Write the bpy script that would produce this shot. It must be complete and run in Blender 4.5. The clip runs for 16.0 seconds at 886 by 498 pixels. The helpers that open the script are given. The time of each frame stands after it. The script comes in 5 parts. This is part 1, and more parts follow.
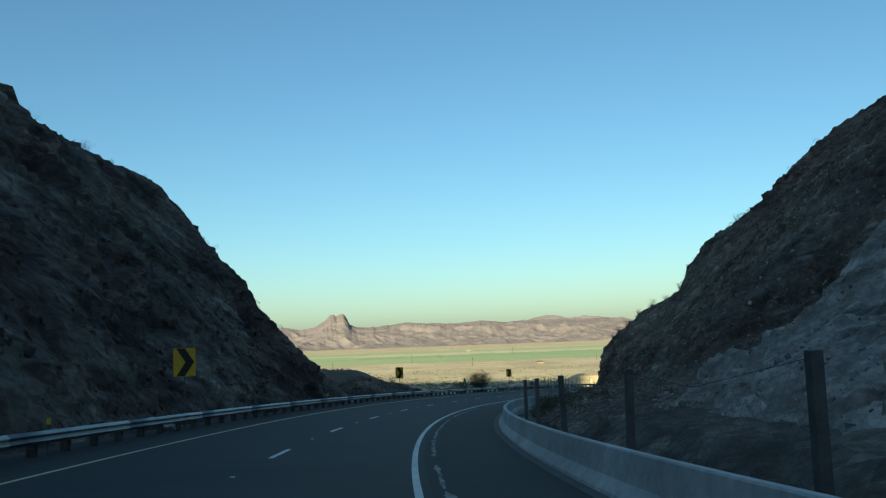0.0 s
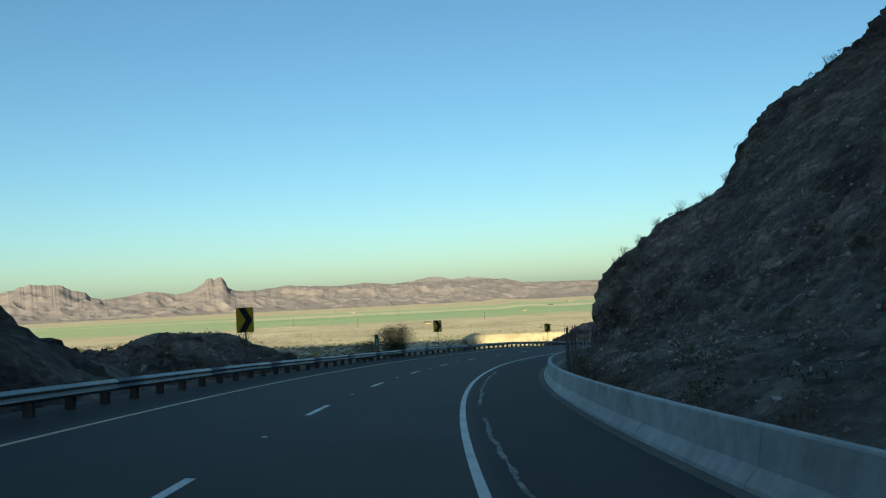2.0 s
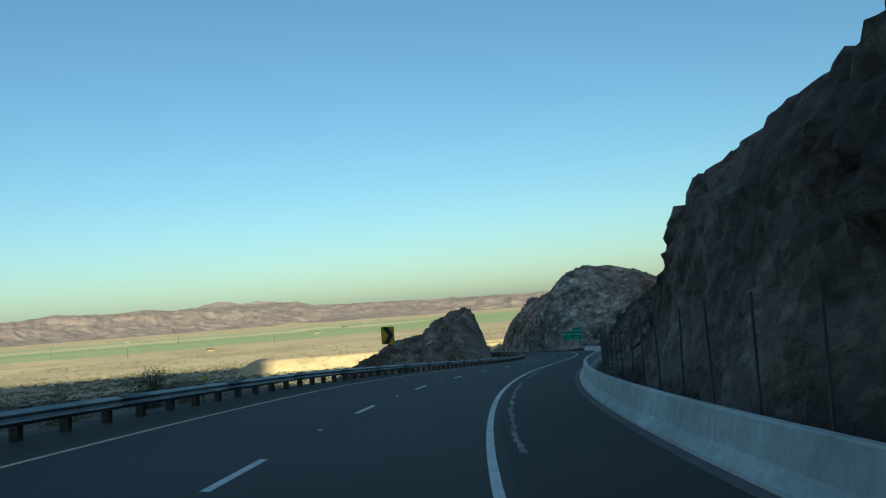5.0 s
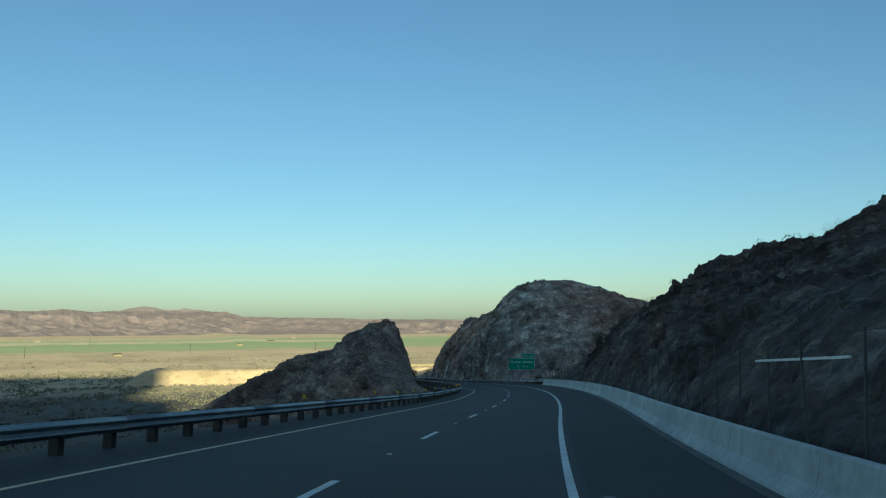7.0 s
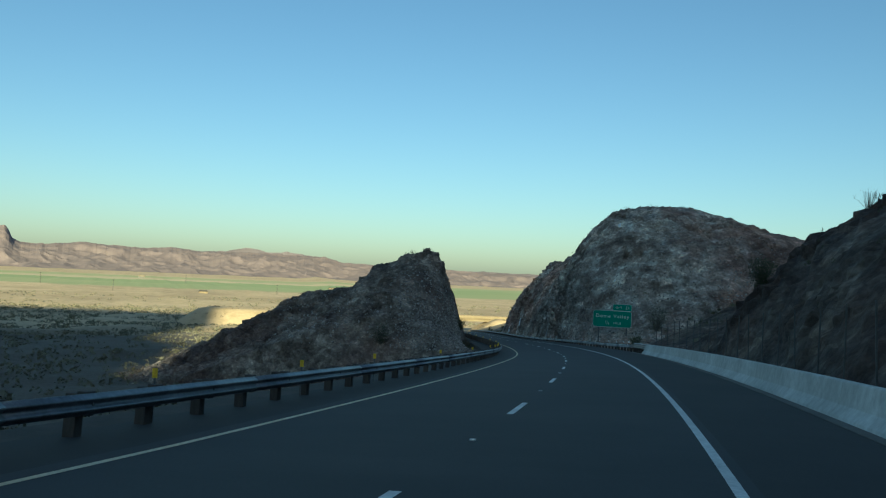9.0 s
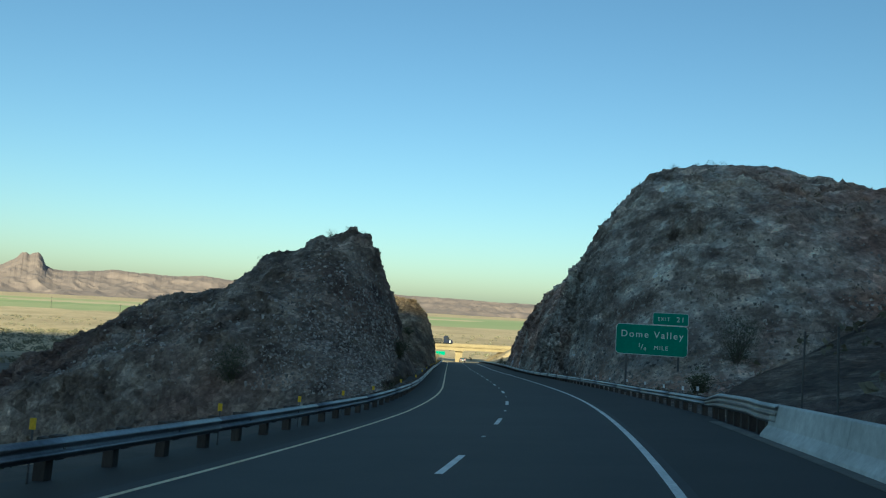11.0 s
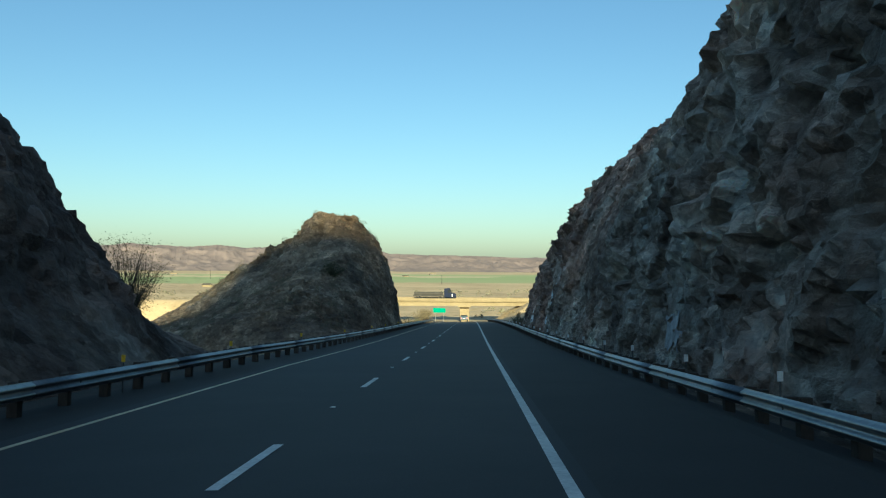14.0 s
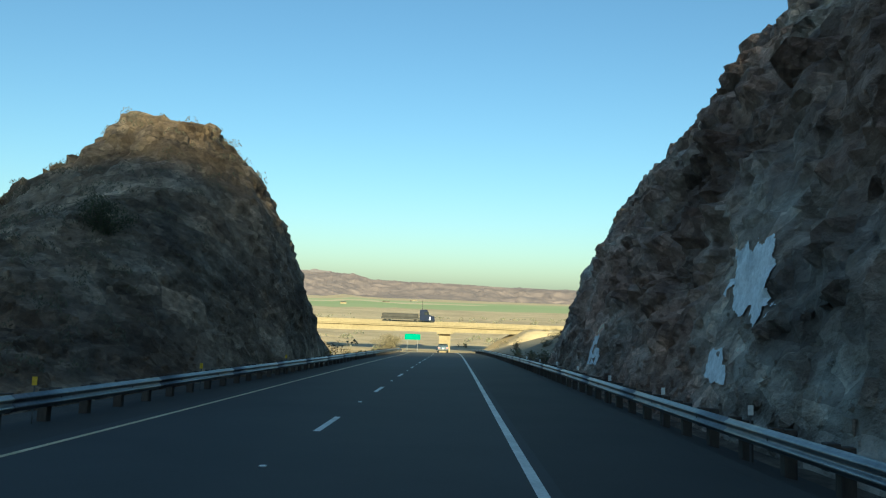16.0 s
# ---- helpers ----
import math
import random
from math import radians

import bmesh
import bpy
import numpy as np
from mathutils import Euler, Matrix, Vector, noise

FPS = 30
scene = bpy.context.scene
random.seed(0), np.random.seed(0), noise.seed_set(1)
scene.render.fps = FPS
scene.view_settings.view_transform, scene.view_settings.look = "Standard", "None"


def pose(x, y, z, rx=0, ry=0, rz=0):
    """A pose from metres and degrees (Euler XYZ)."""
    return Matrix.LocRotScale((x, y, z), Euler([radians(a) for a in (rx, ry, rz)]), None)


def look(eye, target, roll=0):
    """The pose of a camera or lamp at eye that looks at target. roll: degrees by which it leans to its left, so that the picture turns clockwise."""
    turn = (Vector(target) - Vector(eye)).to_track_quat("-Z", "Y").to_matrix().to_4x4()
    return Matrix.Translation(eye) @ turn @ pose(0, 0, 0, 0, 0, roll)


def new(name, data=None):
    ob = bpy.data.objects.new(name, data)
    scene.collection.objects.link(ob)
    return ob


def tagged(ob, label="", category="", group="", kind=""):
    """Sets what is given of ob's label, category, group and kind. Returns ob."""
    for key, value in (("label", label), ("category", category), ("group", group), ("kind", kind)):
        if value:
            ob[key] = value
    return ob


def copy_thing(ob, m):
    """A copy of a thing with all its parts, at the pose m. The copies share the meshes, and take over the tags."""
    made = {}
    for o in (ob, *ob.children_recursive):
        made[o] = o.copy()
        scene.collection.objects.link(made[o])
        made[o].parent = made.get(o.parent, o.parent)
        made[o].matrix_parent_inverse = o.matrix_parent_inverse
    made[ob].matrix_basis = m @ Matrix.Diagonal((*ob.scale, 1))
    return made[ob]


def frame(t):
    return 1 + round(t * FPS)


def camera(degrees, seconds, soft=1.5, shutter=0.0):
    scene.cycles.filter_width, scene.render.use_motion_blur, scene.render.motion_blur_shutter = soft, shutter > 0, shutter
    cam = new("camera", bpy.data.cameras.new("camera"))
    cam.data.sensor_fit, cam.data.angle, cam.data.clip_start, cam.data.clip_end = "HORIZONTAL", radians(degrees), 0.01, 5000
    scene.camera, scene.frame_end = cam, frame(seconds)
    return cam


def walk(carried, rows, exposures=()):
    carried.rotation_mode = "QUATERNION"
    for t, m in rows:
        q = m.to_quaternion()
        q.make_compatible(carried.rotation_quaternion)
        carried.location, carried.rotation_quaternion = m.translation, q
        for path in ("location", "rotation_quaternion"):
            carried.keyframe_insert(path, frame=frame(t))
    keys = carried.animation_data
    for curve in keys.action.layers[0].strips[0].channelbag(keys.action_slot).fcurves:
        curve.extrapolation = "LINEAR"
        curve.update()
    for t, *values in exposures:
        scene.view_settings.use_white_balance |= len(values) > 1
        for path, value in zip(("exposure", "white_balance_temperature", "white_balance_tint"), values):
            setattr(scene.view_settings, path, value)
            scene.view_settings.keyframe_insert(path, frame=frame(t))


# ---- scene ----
import itertools

# The camera: a car's windscreen, about 26 m/s down a mountain grade
cam = camera(55.4, 16.0, soft=1.2)
ROWS = [
    (0.0, -8.78, 39.51, -0.85, 95.77, 2.12, 0.00), (0.5, -9.91, 51.98, -1.64, 94.69, 2.33, -0.93),
    (1.0, -10.44, 64.59, -2.42, 92.85, 3.20, -2.05), (1.5, -10.42, 77.42, -3.19, 92.28, 2.82, -5.16),
    (2.0, -9.75, 90.28, -3.96, 92.92, 2.74, -7.91), (2.5, -8.50, 103.02, -4.72, 93.06, 3.28, -11.60),
    (3.0, -6.77, 115.04, -5.44, 92.44, 4.43, -17.20), (3.5, -4.52, 126.57, -6.15, 92.27, 5.04, -20.68),
    (4.0, -1.82, 137.58, -6.82, 92.54, 5.12, -22.05), (4.5, 1.31, 148.33, -7.48, 93.06, 4.80, -22.18),
    (5.0, 5.00, 159.05, -8.13, 93.65, 4.23, -21.94), (5.5, 9.39, 169.94, -8.78, 94.13, 3.55, -22.19),
    (6.0, 14.48, 180.96, -9.44, 94.49, 2.74, -22.94), (6.5, 20.28, 192.10, -10.14, 94.79, 1.48, -24.49),
    (7.0, 26.68, 203.33, -10.89, 95.07, 0.22, -26.42), (7.5, 33.56, 214.60, -11.67, 94.15, -0.08, -26.81),
    (8.0, 40.82, 225.84, -12.47, 91.73, -0.54, -22.75), (8.5, 48.21, 236.99, -13.27, 91.16, -1.06, -18.29),
    (9.0, 55.52, 248.00, -14.05, 91.81, -2.61, -19.74), (9.5, 62.62, 259.13, -14.81, 92.45, -3.45, -20.30),
    (10.0, 69.51, 270.37, -15.57, 93.08, -3.58, -19.94), (10.5, 76.16, 281.73, -16.36, 93.58, -3.35, -18.92),
    (11.0, 82.56, 293.20, -17.16, 93.84, -3.09, -17.49), (11.5, 88.64, 304.77, -17.97, 93.76, -3.16, -15.87),
    (12.0, 94.28, 316.48, -18.78, 93.33, -3.55, -14.08), (12.5, 99.48, 328.40, -19.56, 91.39, -3.33, -14.50),
    (13.0, 104.25, 340.65, -20.31, 90.50, -3.51, -16.04), (13.5, 108.60, 353.00, -21.04, 90.77, -2.53, -16.20),
    (14.0, 112.59, 365.31, -21.79, 91.04, -0.40, -16.12), (14.5, 116.38, 377.58, -22.56, 91.37, -0.17, -16.51),
    (15.0, 120.44, 390.26, -23.36, 92.85, -1.45, -16.72), (15.5, 124.67, 403.05, -24.18, 93.53, -2.70, -16.49),
    (16.0, 129.04, 416.02, -24.99, 92.98, -2.13, -17.29),
]
EXPOSURE = 1.29
walk(cam, [(r[0], pose(*r[1:])) for r in ROWS], [
    (0.0, EXPOSURE, 5280, -13), (1.8, EXPOSURE - 0.02, 5280, -13), (3.0, EXPOSURE - 0.1, 5280, -13), (5.4, EXPOSURE - 0.12, 5280, -13), (6.5, EXPOSURE - 0.18, 5280, -13), (8.2, EXPOSURE - 0.2, 5280, -13), (9.0, EXPOSURE - 0.13, 5330, -13), (11.5, EXPOSURE + 0.03, 5330, -13), (12.1, EXPOSURE + 0.12, 5330, -12), (12.4, EXPOSURE + 0.2, 5330, -12), (12.8, EXPOSURE + 0.24, 5500, -3),
    (13.1, EXPOSURE + 0.22, 5650, 2), (13.5, EXPOSURE + 0.12, 5750, 2), (14.1, EXPOSURE + 0.03, 5280, -13), (14.6, EXPOSURE + 0.08, 5280, -13), (16.0, EXPOSURE + 0.1, 5280, -13)])

# World and sun: a low evening sun behind the car
SUN_ELEV, SUN_DIR = 14.0, Vector((-0.25, -0.968, 0.0)).normalized()
world = bpy.data.worlds.new("evening_sky")
scene.world = world
world.use_nodes = True
wn, wl = world.node_tree.nodes, world.node_tree.links
sky = wn.new("ShaderNodeTexSky")
sky.sky_type, sky.sun_disc = "NISHITA", False
sky.sun_elevation = radians(SUN_ELEV)
sky.sun_rotation = math.atan2(SUN_DIR.x, SUN_DIR.y)
sky.altitude, sky.air_density, sky.dust_density, sky.ozone_density = 200, 1.0, 1.0, 1.75
wl.new(sky.outputs["Color"], wn["Background"].inputs["Color"])
wn["Background"].inputs["Strength"].default_value = 0.053
sun = new("sun", bpy.data.lights.new("sun", "SUN"))
sun.data.energy, sun.data.angle, sun.data.color = 5.3, radians(0.5), (1.0, 0.77, 0.46)
up = Vector((SUN_DIR.x * math.cos(radians(SUN_ELEV)), SUN_DIR.y * math.cos(radians(SUN_ELEV)), math.sin(radians(SUN_ELEV))))
sun.matrix_world = look(up * 900, (0, 0, 0))


# ---- materials ----
def nodes_of(name, rough=0.9, metal=0.0, gloss=0.5):
    m = bpy.data.materials.new(name)
    m.use_nodes = True
    nt = m.node_tree
    b = nt.nodes["Principled BSDF"]
    b.inputs["Roughness"].default_value, b.inputs["Metallic"].default_value = rough, metal
    b.inputs["Specular IOR Level"].default_value = gloss
    return m, nt.nodes, nt.links, b


def coords(n, l, scale=1.0, squash=(1, 1, 1)):
    g = n.new("ShaderNodeNewGeometry")
    v = n.new("ShaderNodeMapping")
    v.inputs["Scale"].default_value = [scale * q for q in squash]
    l.new(g.outputs["Position"], v.inputs["Vector"])
    return v.outputs["Vector"]


def noise_tex(n, l, scale, detail=6, rough=0.6, squash=(1, 1, 1)):
    t = n.new("ShaderNodeTexNoise")
    t.inputs["Scale"].default_value = 1.0
    t.inputs["Detail"].default_value, t.inputs["Roughness"].default_value = detail, rough
    l.new(coords(n, l, scale, squash), t.inputs["Vector"])
    return t.outputs["Fac"]


def ramp(n, l, fac, stops):
    r = n.new("ShaderNodeValToRGB")
    while len(r.color_ramp.elements) < len(stops):
        r.color_ramp.elements.new(0.5)
    for e, (p, c) in zip(r.color_ramp.elements, stops):
        e.position, e.color = p, (*c, 1)
    l.new(fac, r.inputs["Fac"])
    return r.outputs["Color"]


def mix(n, l, fac, a, b, kind="MIX"):
    m = n.new("ShaderNodeMix")
    m.data_type, m.blend_type = "RGBA", kind
    for sock, v in ((m.inputs[0], fac), (m.inputs[6], a), (m.inputs[7], b)):
        if isinstance(v, (int, float)):
            sock.default_value = v
        elif isinstance(v, tuple):
            sock.default_value = (*v, 1)
        else:
            l.new(v, sock)
    return m.outputs[2]


def bump(n, l, b, height, strength, distance):
    u = n.new("ShaderNodeBump")
    u.inputs["Strength"].default_value, u.inputs["Distance"].default_value = strength, distance
    l.new(height, u.inputs["Height"])
    l.new(u.outputs["Normal"], b.inputs["Normal"])


def mottled(name, stops, scale, rough=0.9, metal=0.0, fine=None, bumps=(0.4, 0.02), squash=(1, 1, 1), gloss=0.5):
    """A surface whose colour wanders at two scales, with fine relief."""
    m, n, l, b = nodes_of(name, rough, metal, gloss)
    big = noise_tex(n, l, scale, 5, 0.6, squash)
    small = noise_tex(n, l, fine or scale * 9, 6, 0.7, squash)
    c = ramp(n, l, big, stops)
    shade = ramp(n, l, small, [(0.25, (0.6, 0.6, 0.6)), (0.75, (1.25, 1.25, 1.25))])
    l.new(mix(n, l, 0.75, c, shade, "MULTIPLY"), b.inputs["Base Color"])
    bump(n, l, b, small, *bumps)
    return m


def rock_material(name, dark, mid, light, rust, lean=(0.22, -0.18, 0.38), slab=1.5, facet=0.7, patchy=1.0):
    """Broken rock: stained patches, leaning beds, and tilted slabs of two sizes with a tone each."""
    m, n, l, b = nodes_of(name, 0.93, 0.0, 0.35)
    beds = n.new("ShaderNodeMapping")
    beds.inputs["Rotation"].default_value = lean
    l.new(coords(n, l, 1.0), beds.inputs["Vector"])

    def spread(scale, detail, rough, squash):
        t = n.new("ShaderNodeTexNoise")
        t.inputs["Scale"].default_value, t.inputs["Detail"].default_value, t.inputs["Roughness"].default_value = scale, detail, rough
        v = n.new("ShaderNodeMapping")
        v.inputs["Scale"].default_value = squash
        l.new(beds.outputs["Vector"], v.inputs["Vector"])
        l.new(v.outputs["Vector"], t.inputs["Vector"])
        return t.outputs["Fac"]

    def maths(op, p, q, r=None):
        k = n.new("ShaderNodeMath")
        k.operation = op
        for sock, v in zip(k.inputs, (p, q, r)):
            if isinstance(v, (int, float)):
                sock.default_value = v
            elif v is not None:
                l.new(v, sock)
        return k.outputs[0]

    big = spread(0.06, 5, 0.62, (1, 0.6, 1))
    patch = spread(0.16, 4, 0.6, (1, 0.5, 1.2))
    streak = spread(0.6, 3, 0.6, (1, 0.45, 1.5))
    fine = spread(3.0, 6, 0.74, (1, 0.55, 1))
    c = ramp(n, l, spread(0.45, 4, 0.62, (1, 0.5, 1)), [(0.3, dark), (0.5, mid), (0.72, light)])
    c = mix(n, l, 0.35, c, ramp(n, l, streak, [(0.3, (0.6, 0.6, 0.6)), (0.7, (1.3, 1.3, 1.3))]), "MULTIPLY")
    c = mix(n, l, ramp(n, l, big, [(0.46, (0, 0, 0)), (0.6, (0.75, 0.75, 0.75))]), c, rust)
    c = mix(n, l, 0.8 * patchy, c, ramp(n, l, patch, [(0.34, (0.42, 0.4, 0.4)), (0.5, (0.95, 0.95, 0.95)), (0.66, (1.5, 1.5, 1.46))]), "MULTIPLY")
    warp = n.new("ShaderNodeVectorMath")
    warp.operation = "MULTIPLY_ADD"
    tex = n.new("ShaderNodeTexNoise")
    tex.inputs["Scale"].default_value, tex.inputs["Detail"].default_value = 0.6, 2
    l.new(beds.outputs["Vector"], tex.inputs["Vector"])
    l.new(tex.outputs["Color"], warp.inputs[0])
    warp.inputs[1].default_value = (0.35, 0.35, 0.35)
    l.new(beds.outputs["Vector"], warp.inputs[2])
    height = maths("MULTIPLY", fine, 0.3)
    height = maths("MULTIPLY_ADD", streak, 0.12, height)
    for size, tone, tilt in ((slab, 0.5, facet), (slab * 0.42, 0.45, facet * 0.9), (slab * 0.19, 0.35, facet * 0.8)):
        sc = n.new("ShaderNodeVectorMath")
        sc.operation = "MULTIPLY"
        sc.inputs[1].default_value = (1.0 / size, 0.45 / size, 1.1 / size)
        l.new(warp.outputs[0], sc.inputs[0])
        v = n.new("ShaderNodeTexVoronoi")
        v.inputs["Scale"].default_value = 1.0
        l.new(sc.outputs[0], v.inputs["Vector"])
        sep = n.new("ShaderNodeSeparateColor")
        l.new(v.outputs["Color"], sep.inputs["Color"])
        c = mix(n, l, tone, c, ramp(n, l, sep.outputs["Red"], [(0.0, (0.5, 0.48, 0.47)), (0.5, (0.9, 0.9, 0.9)), (0.86, (1.2, 1.2, 1.2)), (1.0, (2.0, 2.0, 2.0))]), "MULTIPLY")
        off = n.new("ShaderNodeVectorMath")
        off.operation = "SUBTRACT"
        l.new(sc.outputs[0], off.inputs[0])
        l.new(v.outputs["Position"], off.inputs[1])
        way = n.new("ShaderNodeVectorMath")
        way.operation = "SUBTRACT"
        l.new(v.outputs["Color"], way.inputs[0])
        way.inputs[1].default_value = (0.5, 0.5, 0.5)
        dot = n.new("ShaderNodeVectorMath")
        dot.operation = "DOT_PRODUCT"
        l.new(off.outputs[0], dot.inputs[0])
        l.new(way.outputs[0], dot.inputs[1])
        step = maths("MULTIPLY_ADD", sep.outputs["Green"], 0.12, dot.outputs["Value"])
        height = maths("MULTIPLY_ADD", step, size * tilt * 1.5, height)
    c = mix(n, l, 0.8, c, ramp(n, l, fine, [(0.3, (0.55, 0.55, 0.55)), (0.5, (0.97, 0.97, 0.97)), (0.7, (1.4, 1.4, 1.4))]), "MULTIPLY")
    l.new(c, b.inputs["Base Color"])
    bump(n, l, b, height, 1.0, 1.0)
    return m


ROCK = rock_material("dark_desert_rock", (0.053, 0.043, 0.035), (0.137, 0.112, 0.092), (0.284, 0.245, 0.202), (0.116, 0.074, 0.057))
ROCK_PALE = rock_material("pale_broken_rock", (0.132, 0.112, 0.090), (0.309, 0.266, 0.213), (0.514, 0.455, 0.374), (0.279, 0.182, 0.129))
ROCK_WALL = rock_material("blasted_wall_rock", (0.19, 0.158, 0.13), (0.476, 0.411, 0.34), (0.82, 0.81, 0.72), (0.38, 0.227, 0.166))
ROCK_BRIGHT = rock_material("pale_grey_rock", (0.264, 0.244, 0.211), (0.497, 0.459, 0.395), (0.668, 0.622, 0.545), (0.389, 0.333, 0.272))
ROCK_KNOLL = rock_material("brown_knoll_rock", (0.135, 0.109, 0.077), (0.296, 0.238, 0.169), (0.483, 0.400, 0.298), (0.296, 0.205, 0.129), slab=1.3)
ROCK_TOOTH = rock_material("brown_tooth_rock", (0.116, 0.095, 0.076), (0.277, 0.231, 0.184), (0.485, 0.416, 0.334), (0.185, 0.121, 0.094), slab=1.4)
SLOPE = rock_material("gravel_hillside", (0.093, 0.077, 0.061), (0.195, 0.162, 0.126), (0.314, 0.267, 0.213), (0.162, 0.111, 0.084), slab=1.2)
ASPHALT = mottled("asphalt", [(0.3, (0.025, 0.026, 0.028)), (0.7, (0.039, 0.039, 0.041))], 0.25, 0.82, fine=30, bumps=(0.25, 0.004), squash=(1, 1, 1))
SHOULDER = mottled("shoulder_asphalt", [(0.3, (0.024, 0.023, 0.023)), (0.7, (0.036, 0.034, 0.033))], 0.3, 0.88, fine=25, bumps=(0.3, 0.005))
PAINT = mottled("worn_white_paint", [(0.3, (0.55, 0.55, 0.53)), (0.65, (0.78, 0.78, 0.75))], 1.2, 0.6, fine=14)
PAINT_YELLOW = mottled("worn_yellow_paint", [(0.3, (0.6, 0.47, 0.25)), (0.65, (0.8, 0.66, 0.42))], 1.2, 0.6, fine=14)
CONCRETE = mottled("barrier_concrete", [(0.3, (0.428, 0.437, 0.409)), (0.7, (0.670, 0.679, 0.642))], 0.3, 0.9, fine=3, bumps=(0.25, 0.01))
CONCRETE_PALE = mottled("sunlit_concrete", [(0.3, (0.22, 0.175, 0.105)), (0.7, (0.28, 0.225, 0.14))], 0.3, 0.95, gloss=0.2)
STEEL = mottled("galvanised_steel", [(0.3, (0.2, 0.21, 0.22)), (0.7, (0.33, 0.34, 0.35))], 0.8, 0.48, 0.9, fine=9, bumps=(0.05, 0.003))
WOOD = mottled("weathered_post_wood", [(0.3, (0.05, 0.042, 0.035)), (0.7, (0.1, 0.085, 0.07))], 2.0, 0.95, squash=(1, 1, 0.2))
POST_METAL = mottled("dull_post_metal", [(0.3, (0.1, 0.1, 0.1)), (0.7, (0.18, 0.18, 0.18))], 2.0, 0.6, 0.6)
RUST = mottled("rusty_fence_steel", [(0.3, (0.06, 0.045, 0.038)), (0.7, (0.13, 0.1, 0.085))], 2.0, 0.8, 0.3)
SIGN_YELLOW = mottled("sign_yellow", [(0.3, (0.62, 0.4, 0.02)), (0.7, (0.72, 0.48, 0.03))], 1.0, 0.45, bumps=(0.05, 0.002))
SIGN_BLACK = mottled("sign_black", [(0.3, (0.012, 0.012, 0.012)), (0.7, (0.02, 0.02, 0.02))], 1.0, 0.5, bumps=(0.05, 0.002))
SIGN_GREEN = mottled("sign_green", [(0.3, (0.0, 0.22, 0.14)), (0.7, (0.0, 0.27, 0.175))], 0.6, 0.4, bumps=(0.05, 0.002))
SIGN_WHITE = mottled("sign_white", [(0.3, (0.82, 0.84, 0.82)), (0.7, (0.88, 0.9, 0.88))], 1.0, 0.45, bumps=(0.05, 0.002))
REFLECT_Y = mottled("yellow_reflector", [(0.3, (0.75, 0.5, 0.02)), (0.7, (0.8, 0.55, 0.03))], 3.0, 0.35)
LEAF = mottled("creosote_leaf", [(0.3, (0.045, 0.055, 0.025)), (0.7, (0.1, 0.11, 0.05))], 1.5, 0.8)
DRY_LEAF = mottled("dry_brush", [(0.3, (0.13, 0.105, 0.06)), (0.7, (0.22, 0.18, 0.1))], 1.5, 0.9)
TWIG = mottled("grey_twig", [(0.3, (0.07, 0.06, 0.05)), (0.7, (0.14, 0.12, 0.1))], 3.0, 0.9)


SCRUB = mottled("grey_green_scrub", [(0.3, (0.115, 0.111, 0.074)), (0.7, (0.216, 0.203, 0.135))], 0.3, 0.95)
GUTTER = mottled("dusty_concrete", [(0.3, (0.1, 0.095, 0.085)), (0.7, (0.18, 0.17, 0.15))], 0.7, 0.95)
PAINT_OLD = mottled("worn_old_paint", [(0.35, (0.08, 0.08, 0.08)), (0.6, (0.3, 0.3, 0.29))], 1.5, 0.8, fine=9)
FENCE_POST = mottled("fence_post_steel", [(0.3, (0.085, 0.085, 0.08)), (0.7, (0.14, 0.137, 0.13))], 2.0, 0.7, 0.3)
SIGN_TEAL = mottled("bright_sign_green", [(0.3, (0.0, 0.2, 0.12)), (0.7, (0.0, 0.25, 0.16))], 0.6, 0.7, bumps=(0.05, 0.002), gloss=0.2)
SIGN_STONE = mottled("pale_stone", [(0.3, (0.35, 0.36, 0.36)), (0.7, (0.5, 0.5, 0.5))], 3.0, 0.9)
PATCH = mottled("white_wall_paint", [(0.35, (0.7, 0.72, 0.74)), (0.5, (0.88, 0.9, 0.92)), (0.65, (0.92, 0.94, 0.96))], 1.6, 0.85, fine=7)
PATCH_OLD = mottled("faded_wall_paint", [(0.35, (0.2, 0.205, 0.21)), (0.5, (0.42, 0.43, 0.45)), (0.65, (0.6, 0.62, 0.64))], 1.6, 0.85, fine=7)
TYRE = mottled("tyre_rubber", [(0.3, (0.012, 0.012, 0.012)), (0.7, (0.022, 0.022, 0.022))], 3.0, 0.85)
CAR_PAINT = mottled("car_paint", [(0.3, (0.07, 0.1, 0.14)), (0.7, (0.09, 0.12, 0.16))], 1.0, 0.6, 0.1, bumps=(0.02, 0.001), gloss=0.2)
TRUCK_BLUE = mottled("truck_blue", [(0.3, (0.008, 0.013, 0.035)), (0.7, (0.011, 0.017, 0.045))], 1.0, 0.7, bumps=(0.02, 0.001), gloss=0.15)
TRAILER = mottled("trailer_grey", [(0.3, (0.045, 0.042, 0.04)), (0.7, (0.08, 0.075, 0.07))], 1.0, 0.9, gloss=0.15)
GLASS_DARK = mottled("dark_glass", [(0.3, (0.015, 0.018, 0.02)), (0.7, (0.02, 0.024, 0.027))], 1.0, 0.08, bumps=(0.01, 0.001))
TAIL = mottled("red_lens", [(0.3, (0.35, 0.01, 0.01)), (0.7, (0.4, 0.015, 0.015))], 1.0, 0.25, bumps=(0.01, 0.001))


